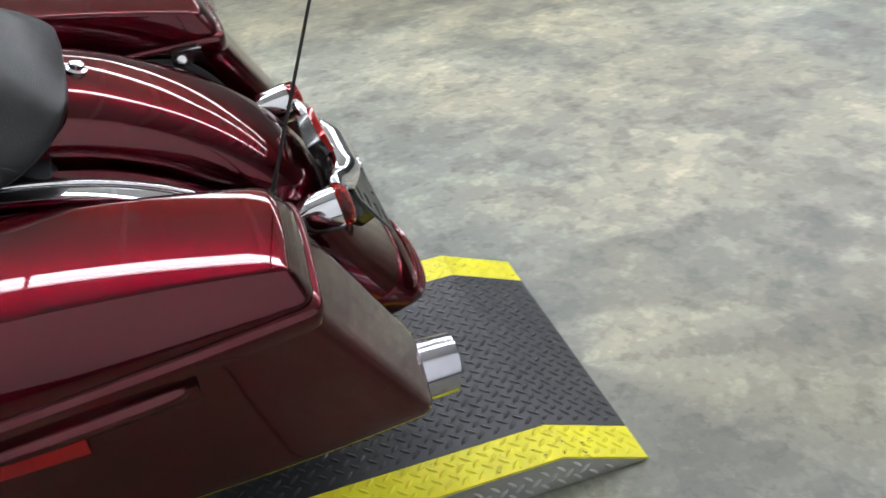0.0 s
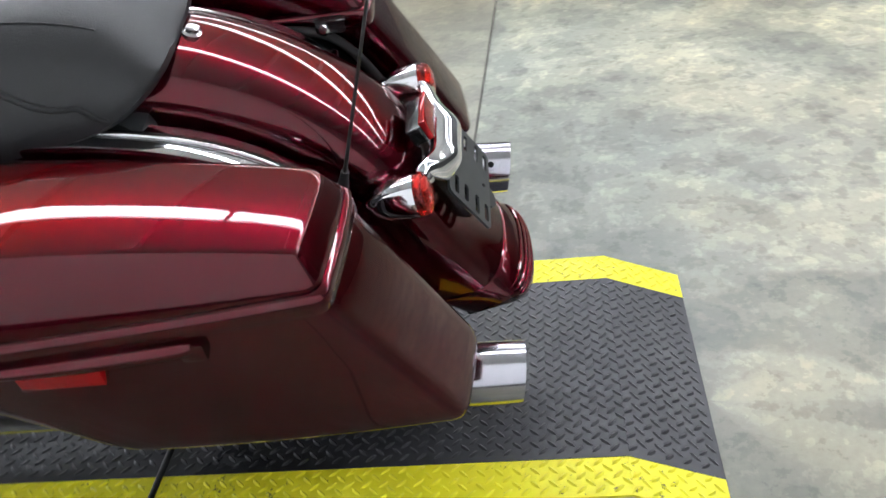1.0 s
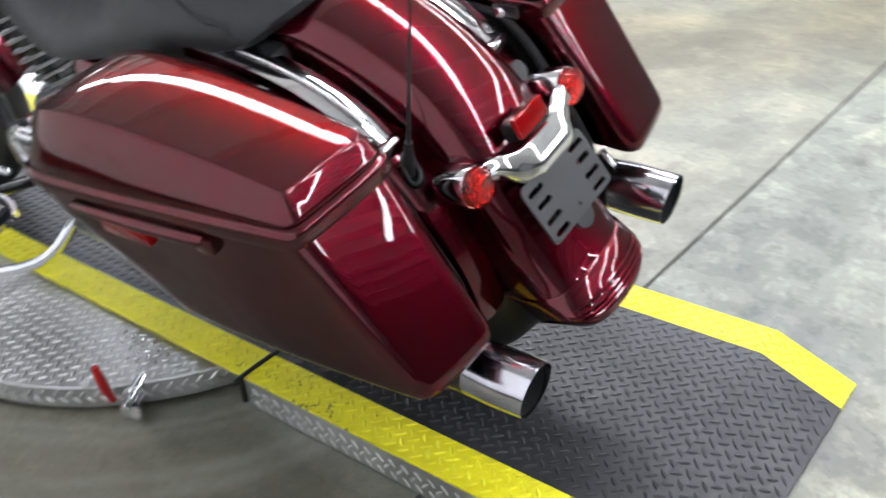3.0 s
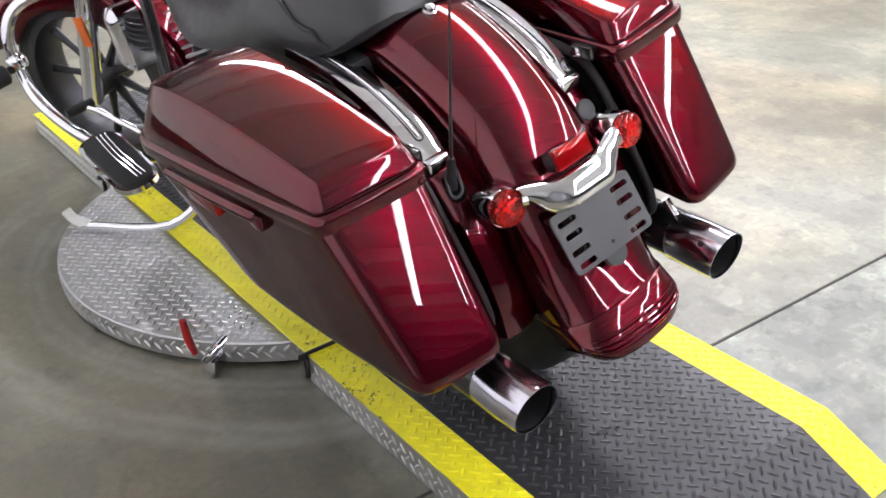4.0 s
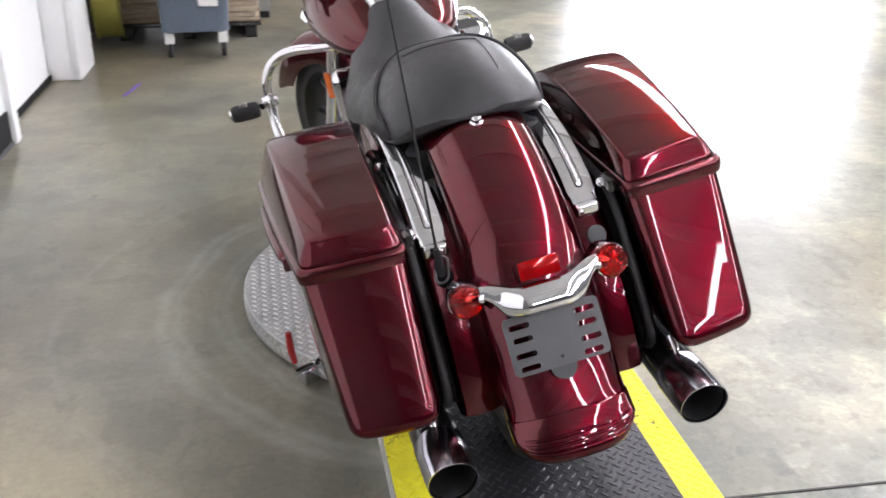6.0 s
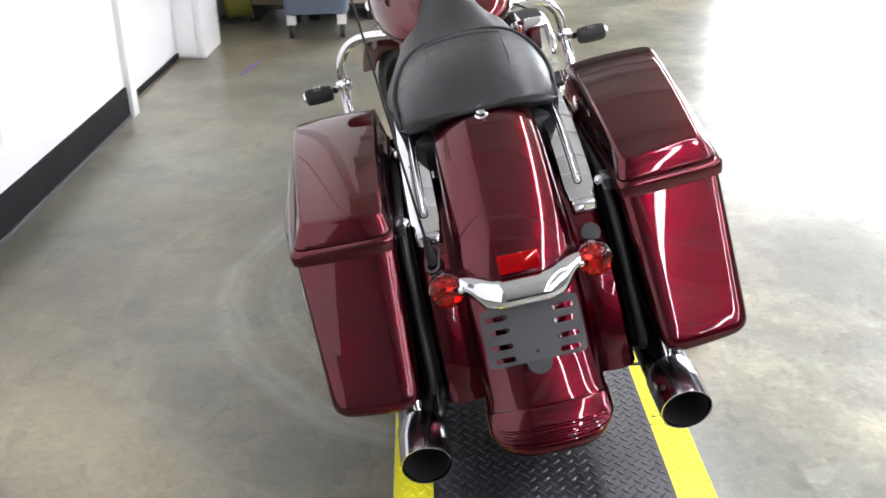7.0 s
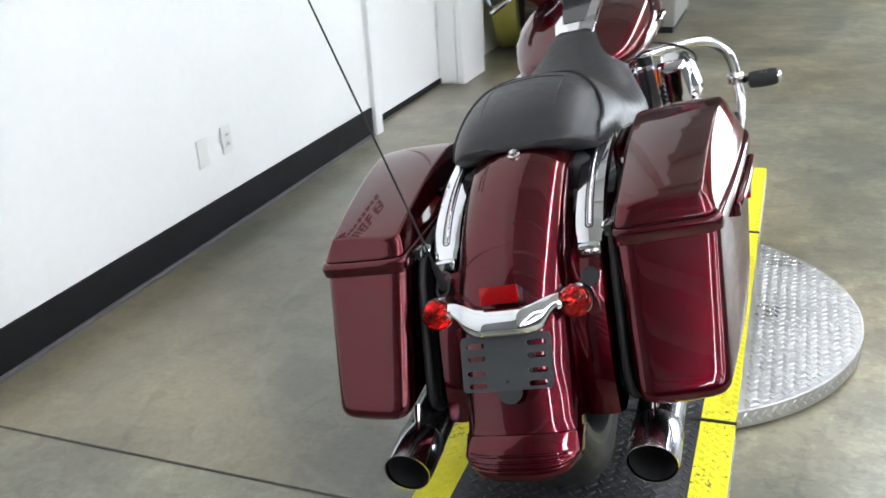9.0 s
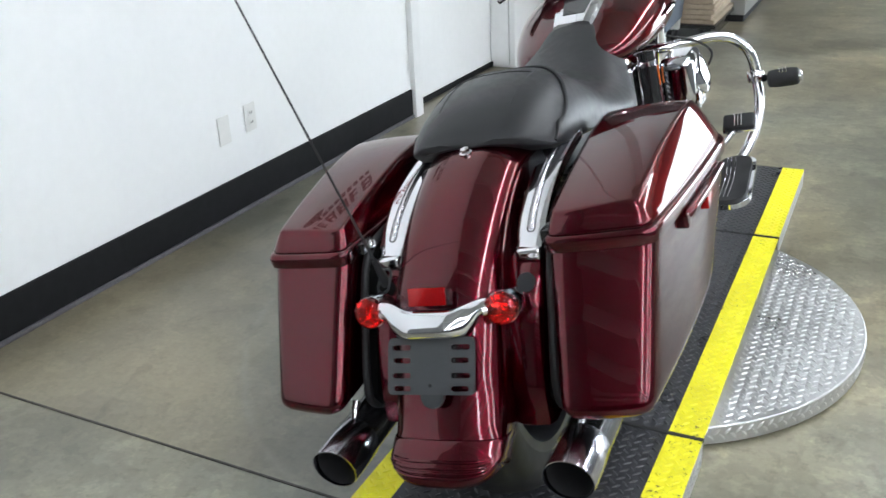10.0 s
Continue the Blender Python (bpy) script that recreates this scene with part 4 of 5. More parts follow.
def struts(bike):
    """Chrome covers with a long slot on the fender's flanks, on black rails."""
    for s in (-1, 1):
        line = smooth_path([(0, 1.00, 0.748), (0, 0.87, 0.733), (0, 0.76, 0.706), (0, 0.67, 0.664), (0, 0.605, 0.612)], 6)
        rr = []
        n = len(line)
        for i, p in enumerate(line):
            a, b = line[max(i - 1, 0)], line[min(i + 1, n - 1)]
            d = (b - a).normalized()
            nn = Vector((0, d.z, -d.y))
            half = 0.031 if 1 < i < n - 2 else 0.027
            c = s * 0.157
            arc = [Vector((c + half * math.cos(w), p.y, p.z)) + nn * (0.007 * abs(math.sin(w)) ** 0.35) for w in [math.pi * (1 - q / 8) for q in range(9)]]
            rr.append([Vector((c - half, p.y, p.z)) - nn * 0.014] + arc + [Vector((c + half, p.y, p.z)) - nn * 0.014])
        cover = part("strut_cover", loft(rr), CHROME, bike, "chrome strut cover with a long slot")
        # long stadium-shaped groove pressed into the cover
        sl = [p + Vector((s * 0.157, 0, 0)) for p in line[4:-3]]
        off = []
        for i, p in enumerate(sl):
            a, b = sl[max(i - 1, 0)], sl[min(i + 1, len(sl) - 1)]
            d = (b - a).normalized()
            off.append((p + Vector((0, d.z, -d.y)) * 0.0066, d))
        g = Vector((1, 0, 0))
        ends = lambda p, d, way: [p + g * (0.0075 * math.cos(w)) + d * (way * 0.0075 * math.sin(w)) for w in [math.pi * k / 6 for k in range(1, 6)]]
        loop = [p + g * 0.0075 for p, d in off] + ends(off[-1][0], off[-1][1], 1) + [p - g * 0.0075 for p, d in reversed(off)] + ends(off[0][0], off[0][1], -1)[::-1]
        part("slot", tube(loop + loop[:1], 0.0017, 1, 8), BLACK_PAINT, cover, "dark groove")
        part("slot_bead", tube([p for p, d in off], 0.0045, 1, 10), CHROME, cover)
        part("support_rail", tube([(s * 0.190, 1.05, 0.66), (s * 0.192, 0.85, 0.65), (s * 0.194, 0.70, 0.60), (s * 0.190, 0.60, 0.54), (s * 0.185, 0.54, 0.45)], 0.012, 6, 12), BLACK_PAINT, bike)
        part("strut_cap", box(min(s * 0.130, s * 0.184), max(s * 0.130, s * 0.184), 0.586, 0.612, 0.590, 0.618, 0.009, 3), CHROME, bike)


def tail(bike):
    # chrome light bar: a deep middle with a flat lower edge, narrow raised ends
    rows = []
    step = lambda x, a, b: (lambda t: t * t * (3 - 2 * t))(min(max((x - a) / (b - a), 0.0), 1.0))
    for k in range(41):
        u = -1 + k / 20
        v = abs(u)
        hi = 0.570 + 0.010 * step(v, 0.42, 0.95)
        lo = 0.521 + 0.035 * step(v, 0.62, 0.96)
        w = 1 - step(v, 0.30, 1.05)
        deep, yb = 0.009 + 0.013 * w, 0.447 - 0.031 * w
        zc, hgt = (hi + lo) / 2, (hi - lo) / 2
        rows.append([Vector((u * 0.114, yb + 0.42 * (z - zc) + deep * c, z)) for c, z in [(math.cos(a), zc + hgt * math.sin(a)) for a in [2 * math.pi * j / 24 for j in range(24)]]])
    bar = part("light_bar", loft(rows), CHROME, bike, "chrome bar carrying the rear lights")
    for s in (-1, 1):
        d = Vector((s * 0.01, -0.98, 0.14)).normalized()
        c = Vector((s * 0.142, 0.462, 0.557))
        sig = part("rear_light", lathe([(-0.072, 0.003), (-0.068, 0.012), (-0.055, 0.022), (-0.035, 0.0295), (-0.010, 0.0318), (0.004, 0.0328), (0.007, 0.0322), (0.007, 0.030), (-0.004, 0.025), (-0.016, 0.012)], c, d, 32), CHROME, bike, "round chrome light with a red lens")
        part("lens", lathe([(0.0075, 0.0312), (0.020, 0.0308), (0.0245, 0.027), (0.028, 0.016), (0.029, 0.002)], c, d, 32), RED_GLASS, sig, "red lens")
        part("light_stem", tube([c + Vector((-s * 0.010, 0.0, 0.0)), (s * 0.122, 0.452, 0.559), (s * 0.105, 0.440, 0.560)], [0.012, 0.011, 0.012], 4, 12), CHROME, bar)
    # red reflector above the bar
    rf = part("reflector", box(-0.0385, 0.0385, -0.005, 0.006, -0.0175, 0.0175, 0.002), RED_LENS, bike, "red rectangular reflector")
    rf.matrix_basis = pose(0, 0.438, 0.594, -20, 0, 0)
    back = part("reflector_base", box(-0.040, 0.040, 0.004, 0.03, -0.019, 0.012, 0.003), BLACK_PAINT, bike)
    back.matrix_basis = pose(0, 0.438, 0.594, -20, 0, 0)
    # number plate carrier: blank grey plate with slots
    bm = bmesh.new()
    outline = rounded([(-0.092, -0.054), (0.092, -0.054), (0.092, 0.054), (-0.092, 0.054)], 0.012, 5)
    ov = [bm.verts.new((p.x, 0, p.y)) for p in outline]
    edges = [bm.edges.new((ov[i], ov[(i + 1) % len(ov)])) for i in range(len(ov))]
    for s in (-1, 1):
        for k in range(4):
            zc = 0.033 - 0.0245 * k + (-0.002 if k > 1 else 0.002)
            x0, x1 = sorted((s * 0.042, s * (0.083 - 0.003 * (k % 2))))
            hole = rounded([(x0, zc - 0.0052), (x1, zc - 0.0052), (x1, zc + 0.0052), (x0, zc + 0.0052)], 0.005, 3)
            hv = [bm.verts.new((p.x, 0, p.y)) for p in hole]
            edges += [bm.edges.new((hv[i], hv[(i + 1) % len(hv)])) for i in range(len(hv))]
    bmesh.ops.triangle_fill(bm, use_beauty=True, edges=edges)
    ret = bmesh.ops.extrude_face_region(bm, geom=list(bm.faces))
    bmesh.ops.translate(bm, vec=(0, 0.004, 0), verts=[v for v in ret["geom"] if isinstance(v, bmesh.types.BMVert)])
    plate = part("plate_carrier", bm, PLATE_GREY, bike, "blank slotted grey number plate carrier", smooth=30)
    plate.matrix_basis = pose(0, 0.386, 0.474, -30, 0, 0)
    tab = part("plate_tab", lathe([(0.006, 0.024), (0.016, 0.024)], (0, 0, -0.056), (0, 1, 0), 24), PLASTIC, plate)
    part("plate_bolt", lathe([(-0.0012, 0.0035), (0.004, 0.0035)], (0.0, 0, -0.037), (0, 1, 0), 12), SOOT_AND_SHADE, plate)
    part("plate_bracket", box(-0.05, 0.05, 0.008, 0.05, -0.04, 0.05, 0.006), BLACK_PAINT, plate)


def exhaust(bike):
    for s in (-1, 1):
        c = Vector((s * 0.250, 0.332, 0.267))
        d = Vector((-s * 0.01, -1, -0.04)).normalized()
        pipe = part("muffler", lathe([(-1.10, 0.040), (-1.0, 0.045), (-0.45, 0.047), (-0.12, 0.048), (-0.105, 0.0475)], c, d, 36), BLACK_PAINT, bike, "gloss black muffler with a chrome tip")
        # slash-cut tip: the opening slopes
        rows = []
        u, v = Vector((1, 0, 0)), Vector((0, 0, 1))
        for a, r, cut in ((-0.11, 0.0480, 0), (-0.106, 0.0505, 0), (-0.05, 0.0502, 0), (-0.006, 0.0497, 0.008), (0.0, 0.0490, 0.009), (0.0, 0.0472, 0.009), (-0.05, 0.0460, 0), (-0.16, 0.0450, 0)):
            rows.append([c + d * (a + cut * math.sin(w)) + u * (r * math.cos(w)) + v * (r * math.sin(w)) for w in [2 * math.pi * j / 40 for j in range(40)]])
        tip = part("exhaust_tip", loft(rows, True, False), SMOKE_CHROME, pipe, "polished slash-cut tip")
        if s > 0:
            e = (u * -0.68 + v * 0.73).normalized()
            part("rivet", lathe([(-0.002, 0.006), (0.0015, 0.006), (0.003, 0.0035)], c + d * -0.030 + e * 0.0500, e, 14), SOOT_AND_SHADE, tip)
        part("bore", lathe([(-0.17, 0.045), (-0.165, 0.045)], c, d, 28), SOOT_AND_SHADE, tip)
        part("bore_lining", loft([[c + d * a + u * (0.0448 * math.cos(w)) + v * (0.0448 * math.sin(w)) for w in [2 * math.pi * j / 28 for j in range(28)]] for a in (-0.165, -0.012)], True, False), SOOT_AND_SHADE, tip)


def wheel(bike, name, y, r_out, wide, x=0.0, rim_r=0.215):
    tread = [( -wide * 0.5, rim_r + 0.01), (-wide * 0.52, rim_r + 0.04), (-wide * 0.46, r_out - 0.03), (-wide * 0.30, r_out - 0.009), (0, r_out), (wide * 0.30, r_out - 0.009), (wide * 0.46, r_out - 0.03), (wide * 0.52, rim_r + 0.04), (wide * 0.5, rim_r + 0.01)]
    tread += [(wide * 0.40, rim_r), (-wide * 0.40, rim_r)]
    w = part(name, lathe(tread, (x, y, r_out), (1, 0, 0), 64, close=True), RUBBER, bike, "black tyre on a cast wheel")
    part("rim", lathe([(-wide * 0.49, rim_r - 0.012), (-wide * 0.5, rim_r + 0.012), (-wide * 0.35, rim_r - 0.004), (wide * 0.35, rim_r - 0.004), (wide * 0.5, rim_r + 0.012), (wide * 0.49, rim_r - 0.012), (wide * 0.3, rim_r - 0.022), (-wide * 0.3, rim_r - 0.022)], (x, y, r_out), (1, 0, 0), 64, close=True), DARK_STEEL, w)
    part("hub", lathe([(-wide * 0.6, 0.02), (-wide * 0.55, 0.045), (wide * 0.55, 0.045), (wide * 0.6, 0.02)], (x, y, r_out), (1, 0, 0), 24), DARK_STEEL, w)
    for k in range(9):
        a = 2 * math.pi * k / 9
        p = Vector((x, y + 0.04 * math.cos(a), r_out + 0.04 * math.sin(a)))
        q = Vector((x, y + (rim_r - 0.012) * math.cos(a + 0.12), r_out + (rim_r - 0.012) * math.sin(a + 0.12)))
        part("spoke", tube([p, (p + q) / 2, q], [0.016, 0.010, 0.014], 2, 8), DARK_STEEL, w)
    return w


def seat(bike):
    # pillion pad, then the rider's bucket and its nose, as one cushion
    #       y,    half, base,  crown, fullness
    st = [(0.760, 0.060, 0.788, 0.794, 2.0), (0.767, 0.105, 0.782, 0.806, 2.2), (0.790, 0.142, 0.767, 0.832, 2.3), (0.835, 0.168, 0.745, 0.860, 2.4), (0.90, 0.182, 0.730, 0.880, 2.5), (0.97, 0.188, 0.722, 0.888, 2.6),
          (1.04, 0.190, 0.715, 0.887, 2.6), (1.10, 0.192, 0.705, 0.870, 2.6), (1.18, 0.202, 0.690, 0.824, 2.5), (1.28, 0.212, 0.675, 0.800, 2.4), (1.36, 0.208, 0.672, 0.800, 2.3), (1.44, 0.190, 0.680, 0.822, 2.3), (1.52, 0.164, 0.700, 0.852, 2.3), (1.60, 0.136, 0.730, 0.882, 2.4), (1.69, 0.104, 0.775, 0.902, 2.5), (1.745, 0.078, 0.82, 0.908, 2.5)]
    keys = smooth_path([(a, b, 0) for a, b, *_ in st], 4)
    cols = [[(q[0], q[i]) for q in st] for i in range(1, 5)]
    curves = [[(p.x, p.y) for p in smooth_path([(a, b, 0) for a, b in c], 4)] for c in cols]
    rows = []
    for k, (y, half) in enumerate(curves[0]):
        base, crown, full = curves[1][k][1], curves[2][k][1], curves[3][k][1]
        sec = [Vector((half * 0.9, y, base)), Vector((-half * 0.9, y, base))]
        m = 22
        for j in range(m + 1):
            a = math.pi * (1 - j / m)
            c, sn = math.cos(a), math.sin(a)
            x = math.copysign(abs(c) ** (2 / full), c) * half
            zz = base + 0.012 + (crown - base - 0.012) * abs(sn) ** (2 / (full * 0.82))
            sec.insert(1 + j if False else len(sec), Vector((x, y, zz)))
        rows.append(sec)
    s = part("seat", loft(rows), VINYL, bike, "black vinyl two-part seat")
    # piping along the pillion's front edge
    def on_seat(y, u):
        base, crown, half, full = ease(curves[1], y), ease(curves[2], y), ease(curves[0], y), ease(curves[3], y)
        c = u
        x = u * half
        sn = math.sqrt(max(0.0, 1 - abs(u) ** full))
        return Vector((x, y, base + 0.012 + (crown - base - 0.012) * sn ** (2 / (full * 0.82)) * 1.0))
    pts = [on_seat(0.865 + 0.232 * math.sin(w), 0.955 * math.cos(w)) + Vector((0.003 * math.cos(w), 0, 0.002)) for w in [radians(180 * k / 44) for k in range(45)]]
    pts = [on_seat(0.835, 0.999), on_seat(0.850, 0.985)] + pts + [on_seat(0.850, -0.985), on_seat(0.835, -0.999)]
    part("piping", tube(pts, 0.0042, 2, 8), RUBBER, s)
    for off in (-0.085, 0.085):
        pts = [on_seat(y, off / ease(curves[0], y)) + Vector((0, 0, 0.0005)) for y in [0.84 + 0.2 * k / 12 for k in range(13)]]
        part("stitching", tube(pts, 0.0011, 2, 6), VINYL, s)
    pts = [on_seat(1.0, u) + Vector((0, 0, 0.0005)) for u in [-0.45 + 0.9 * k / 10 for k in range(11)]]
    part("stitching", tube(pts, 0.0011, 2, 6), VINYL, s)
    part("seat_base", box(-0.15, 0.15, 0.80, 1.45, 0.66, 0.735, 0.02), PLASTIC, s)


def tank(bike):
    rows = []
    st = [(1.47, 0.085, 0.782, 0.815), (1.52, 0.145, 0.762, 0.838), (1.60, 0.182, 0.750, 0.872), (1.72, 0.212, 0.746, 0.920), (1.84, 0.224, 0.752, 0.952), (1.96, 0.216, 0.768, 0.965), (2.06, 0.184, 0.80, 0.955), (2.12, 0.12, 0.83, 0.93)]
    curves = [[(p.x, p.y) for p in smooth_path([(q[0], q[i], 0) for q in st], 4)] for i in (1, 2, 3)]
    for k, (y, w) in enumerate(curves[0]):
        lo, hi = curves[1][k][1], curves[2][k][1]
        mid = lo + (hi - lo) * 0.42
        sec = []
        for j in range(28):
            a = 2 * math.pi * j / 28
            c, sn = math.cos(a), math.sin(a)
            x = math.copysign(abs(c) ** 0.8, c) * w
            z = mid + (hi - mid) * abs(sn) ** 0.85 if sn > 0 else mid - (mid - lo) * abs(sn) ** 0.9
            sec.append(Vector((x, y, z)))
        rows.append(sec)
    t = part("fuel_tank", loft(rows), PAINT, bike, "glossy dark red fuel tank")
    crown = curves[2]
    cons = []
    for k in range(15):
        y = 1.60 + 0.46 * k / 14
        w = 0.046 + 0.022 * math.sin(math.pi * min(k / 14 + 0.10, 1))
        z = ease(crown, y)
        cons.append([Vector((-w - 0.008, y, z - 0.012)), Vector((-w, y, z + 0.010)), Vector((-w * 0.7, y, z + 0.016)), Vector((w * 0.7, y, z + 0.016)), Vector((w, y, z + 0.010)), Vector((w + 0.008, y, z - 0.012))])
    con = part("console", loft(cons), CHROME, t, "chrome tank console with a black insert")
    ins = []
    for k in range(11):
        y = 1.64 + 0.38 * k / 10
        w = 0.026 + 0.020 * math.sin(math.pi * min(k / 10 + 0.1, 1))
        z = ease(crown, y) + 0.0165
        ins.append([Vector((-w, y, z - 0.002)), Vector((-w, y, z + 0.001)), Vector((w, y, z + 0.001)), Vector((w, y, z - 0.002))])
    part("console_insert", loft(ins), BLACK_PAINT, con)
    for s in (-1, 1):
        part("tank_badge", tube([(s * 0.226, 1.78, 0.840), (s * 0.230, 1.86, 0.848), (s * 0.225, 1.93, 0.852)], [0.004, 0.013, 0.005], 4, 8, flat=0.5), CHROME, t, "chrome tank badge")


def engine(bike):
    e = part("crankcase", box(-0.14, 0.14, 1.30, 1.72, 0.20, 0.48, 0.05, 3), STEEL, bike, "cast metal engine case")
    part("primary_cover", loft([[Vector((-0.14 - d, y, z)) for y, z in [(p.x, p.y) for p in rounded([(1.10 + i, 0.26 + i), (1.78 - i, 0.24 + i), (1.78 - i, 0.44 - i), (1.10 + i, 0.42 - i)], 0.09 - i * 0.5, 6)]] for d, i in ((0, 0), (0.05, 0.0), (0.062, 0.012), (0.066, 0.03))]), CHROME, bike, "polished primary cover")
    part("cam_cover", lathe([(0.0, 0.11), (0.05, 0.11), (0.06, 0.10), (0.064, 0.05)], (0.14, 1.50, 0.36), (1, 0, 0), 32), CHROME, bike, "polished cam cover")
    ac = part("air_cleaner", box(0.192, 0.292, 1.705, 1.885, 0.572, 0.722, 0.034, 5), CHROME, bike, "chrome air cleaner with ribs")
    part("cover", lathe([(0.0, 0.066), (0.008, 0.064), (0.016, 0.052), (0.020, 0.030), (0.021, 0.004)], (0.288, 1.80, 0.655), (1, -0.15, 0.25), 32), CHROME, ac)
    for k in range(5):
        part("rib", box(0.236, 0.299, 1.720 + 0.020 * k, 1.728 + 0.020 * k, 0.566, 0.612, 0.003), CHROME, ac)
    part("side_reflector", box(0.186, 0.200, 1.700, 1.707, 0.655, 0.712, 0.002), ORANGE_LENS, bike, "orange reflector")
    part("black_duct", tube([(0.166, 1.70, 0.50), (0.172, 1.69, 0.62), (0.170, 1.70, 0.755)], 0.026, 4, 18), BLACK_PAINT, bike)
    part("duct_clamp", lathe([(0, 0.0275), (0.016, 0.0275)], (0.170, 1.698, 0.715), (0, 0, 1), 20), CHROME, bike)
    part("coil_cover", box(0.100, 0.146, 1.60, 1.690, 0.600, 0.735, 0.018, 4), CHROME, bike)
    part("brake_cable", tube([(0.16, 2.03, 0.735), (0.235, 2.07, 0.700), (0.285, 2.07, 0.655), (0.262, 2.04, 0.605), (0.215, 1.99, 0.560)], 0.0038, 6, 8), RUBBER, bike)
    for y, tilt in ((1.44, 20), (1.68, -22)):
        cyl = part("cylinder", lathe([(0.0, 0.075), (0.25, 0.075)], (0, y, 0.44), (0, -math.sin(radians(tilt)) * 0.9, 1), 24), BLACK_PAINT, bike, "black finned engine cylinder")
        d = Vector((0, -math.sin(radians(tilt)) * 0.9, 1)).normalized()
        for k in range(9):
            part("fin", lathe([(0, 0.098), (0.006, 0.098)], Vector((0, y, 0.45)) + d * (0.024 * k), d, 24), STEEL, cyl)
        part("rocker_box", lathe([(0.25, 0.09), (0.27, 0.105), (0.30, 0.10), (0.315, 0.07)], (0, y, 0.44), d, 28), CHROME, cyl)
    for y0, y1, z in ((1.62, 1.30, 0.24), (1.78, 1.30, 0.22)):
        part("header_pipe", tube([(0.09, y0, 0.60), (0.17, y0 + 0.04, 0.50), (0.20, y0 - 0.05, 0.32), (0.23, y1, 0.262), (0.246, 1.15, 0.262)], 0.024, 6, 14), CHROME, bike)
    part("horn_cover", loft([[Vector((x, p.x, p.y)) for p in rounded([(1.90 + g, 0.46 + g), (1.98 - g, 0.46 + g), (1.98 - g, 0.64 - g), (1.90 + g, 0.64 - g)], 0.03, 5)] for x, g in ((-0.11, 0.0), (-0.17, 0.0), (-0.185, 0.012), (-0.19, 0.025))]), CHROME, bike, "chrome horn cover")
    part("frame_rail", tube([(-0.15, 0.75, 0.36), (-0.17, 1.1, 0.20), (-0.15, 1.6, 0.16), (-0.10, 1.95, 0.22), (-0.03, 2.05, 0.60)], 0.018, 6, 12), BLACK_PAINT, bike)
    part("frame_rail", tube([(0.15, 0.75, 0.36), (0.17, 1.1, 0.20), (0.15, 1.6, 0.16), (0.10, 1.95, 0.22), (0.03, 2.05, 0.60)], 0.018, 6, 12), BLACK_PAINT, bike)
    for s in (-1, 1):
        part("side_cover", loft([[Vector((s * (0.172 + d), y, z)) for y, z in [(p.x, p.y) for p in rounded([(1.10 + i, 0.46 + i), (1.40 - i, 0.44 + i), (1.36 - i, 0.66 - i), (1.10 + i, 0.66 - i)], 0.05, 5)]] for d, i in ((-0.03, 0), (0.0, 0), (0.012, 0.012), (0.016, 0.03))]), PAINT, bike)
        part("swing_arm", box(min(s * 0.115, s * 0.150), max(s * 0.115, s * 0.150), 0.66, 1.25, 0.285, 0.345, 0.01), BLACK_PAINT, bike)
        part("shock", tube([(s * 0.160, 0.80, 0.34), (s * 0.165, 1.06, 0.52)], 0.024, 1, 14), BLACK_PAINT, bike)


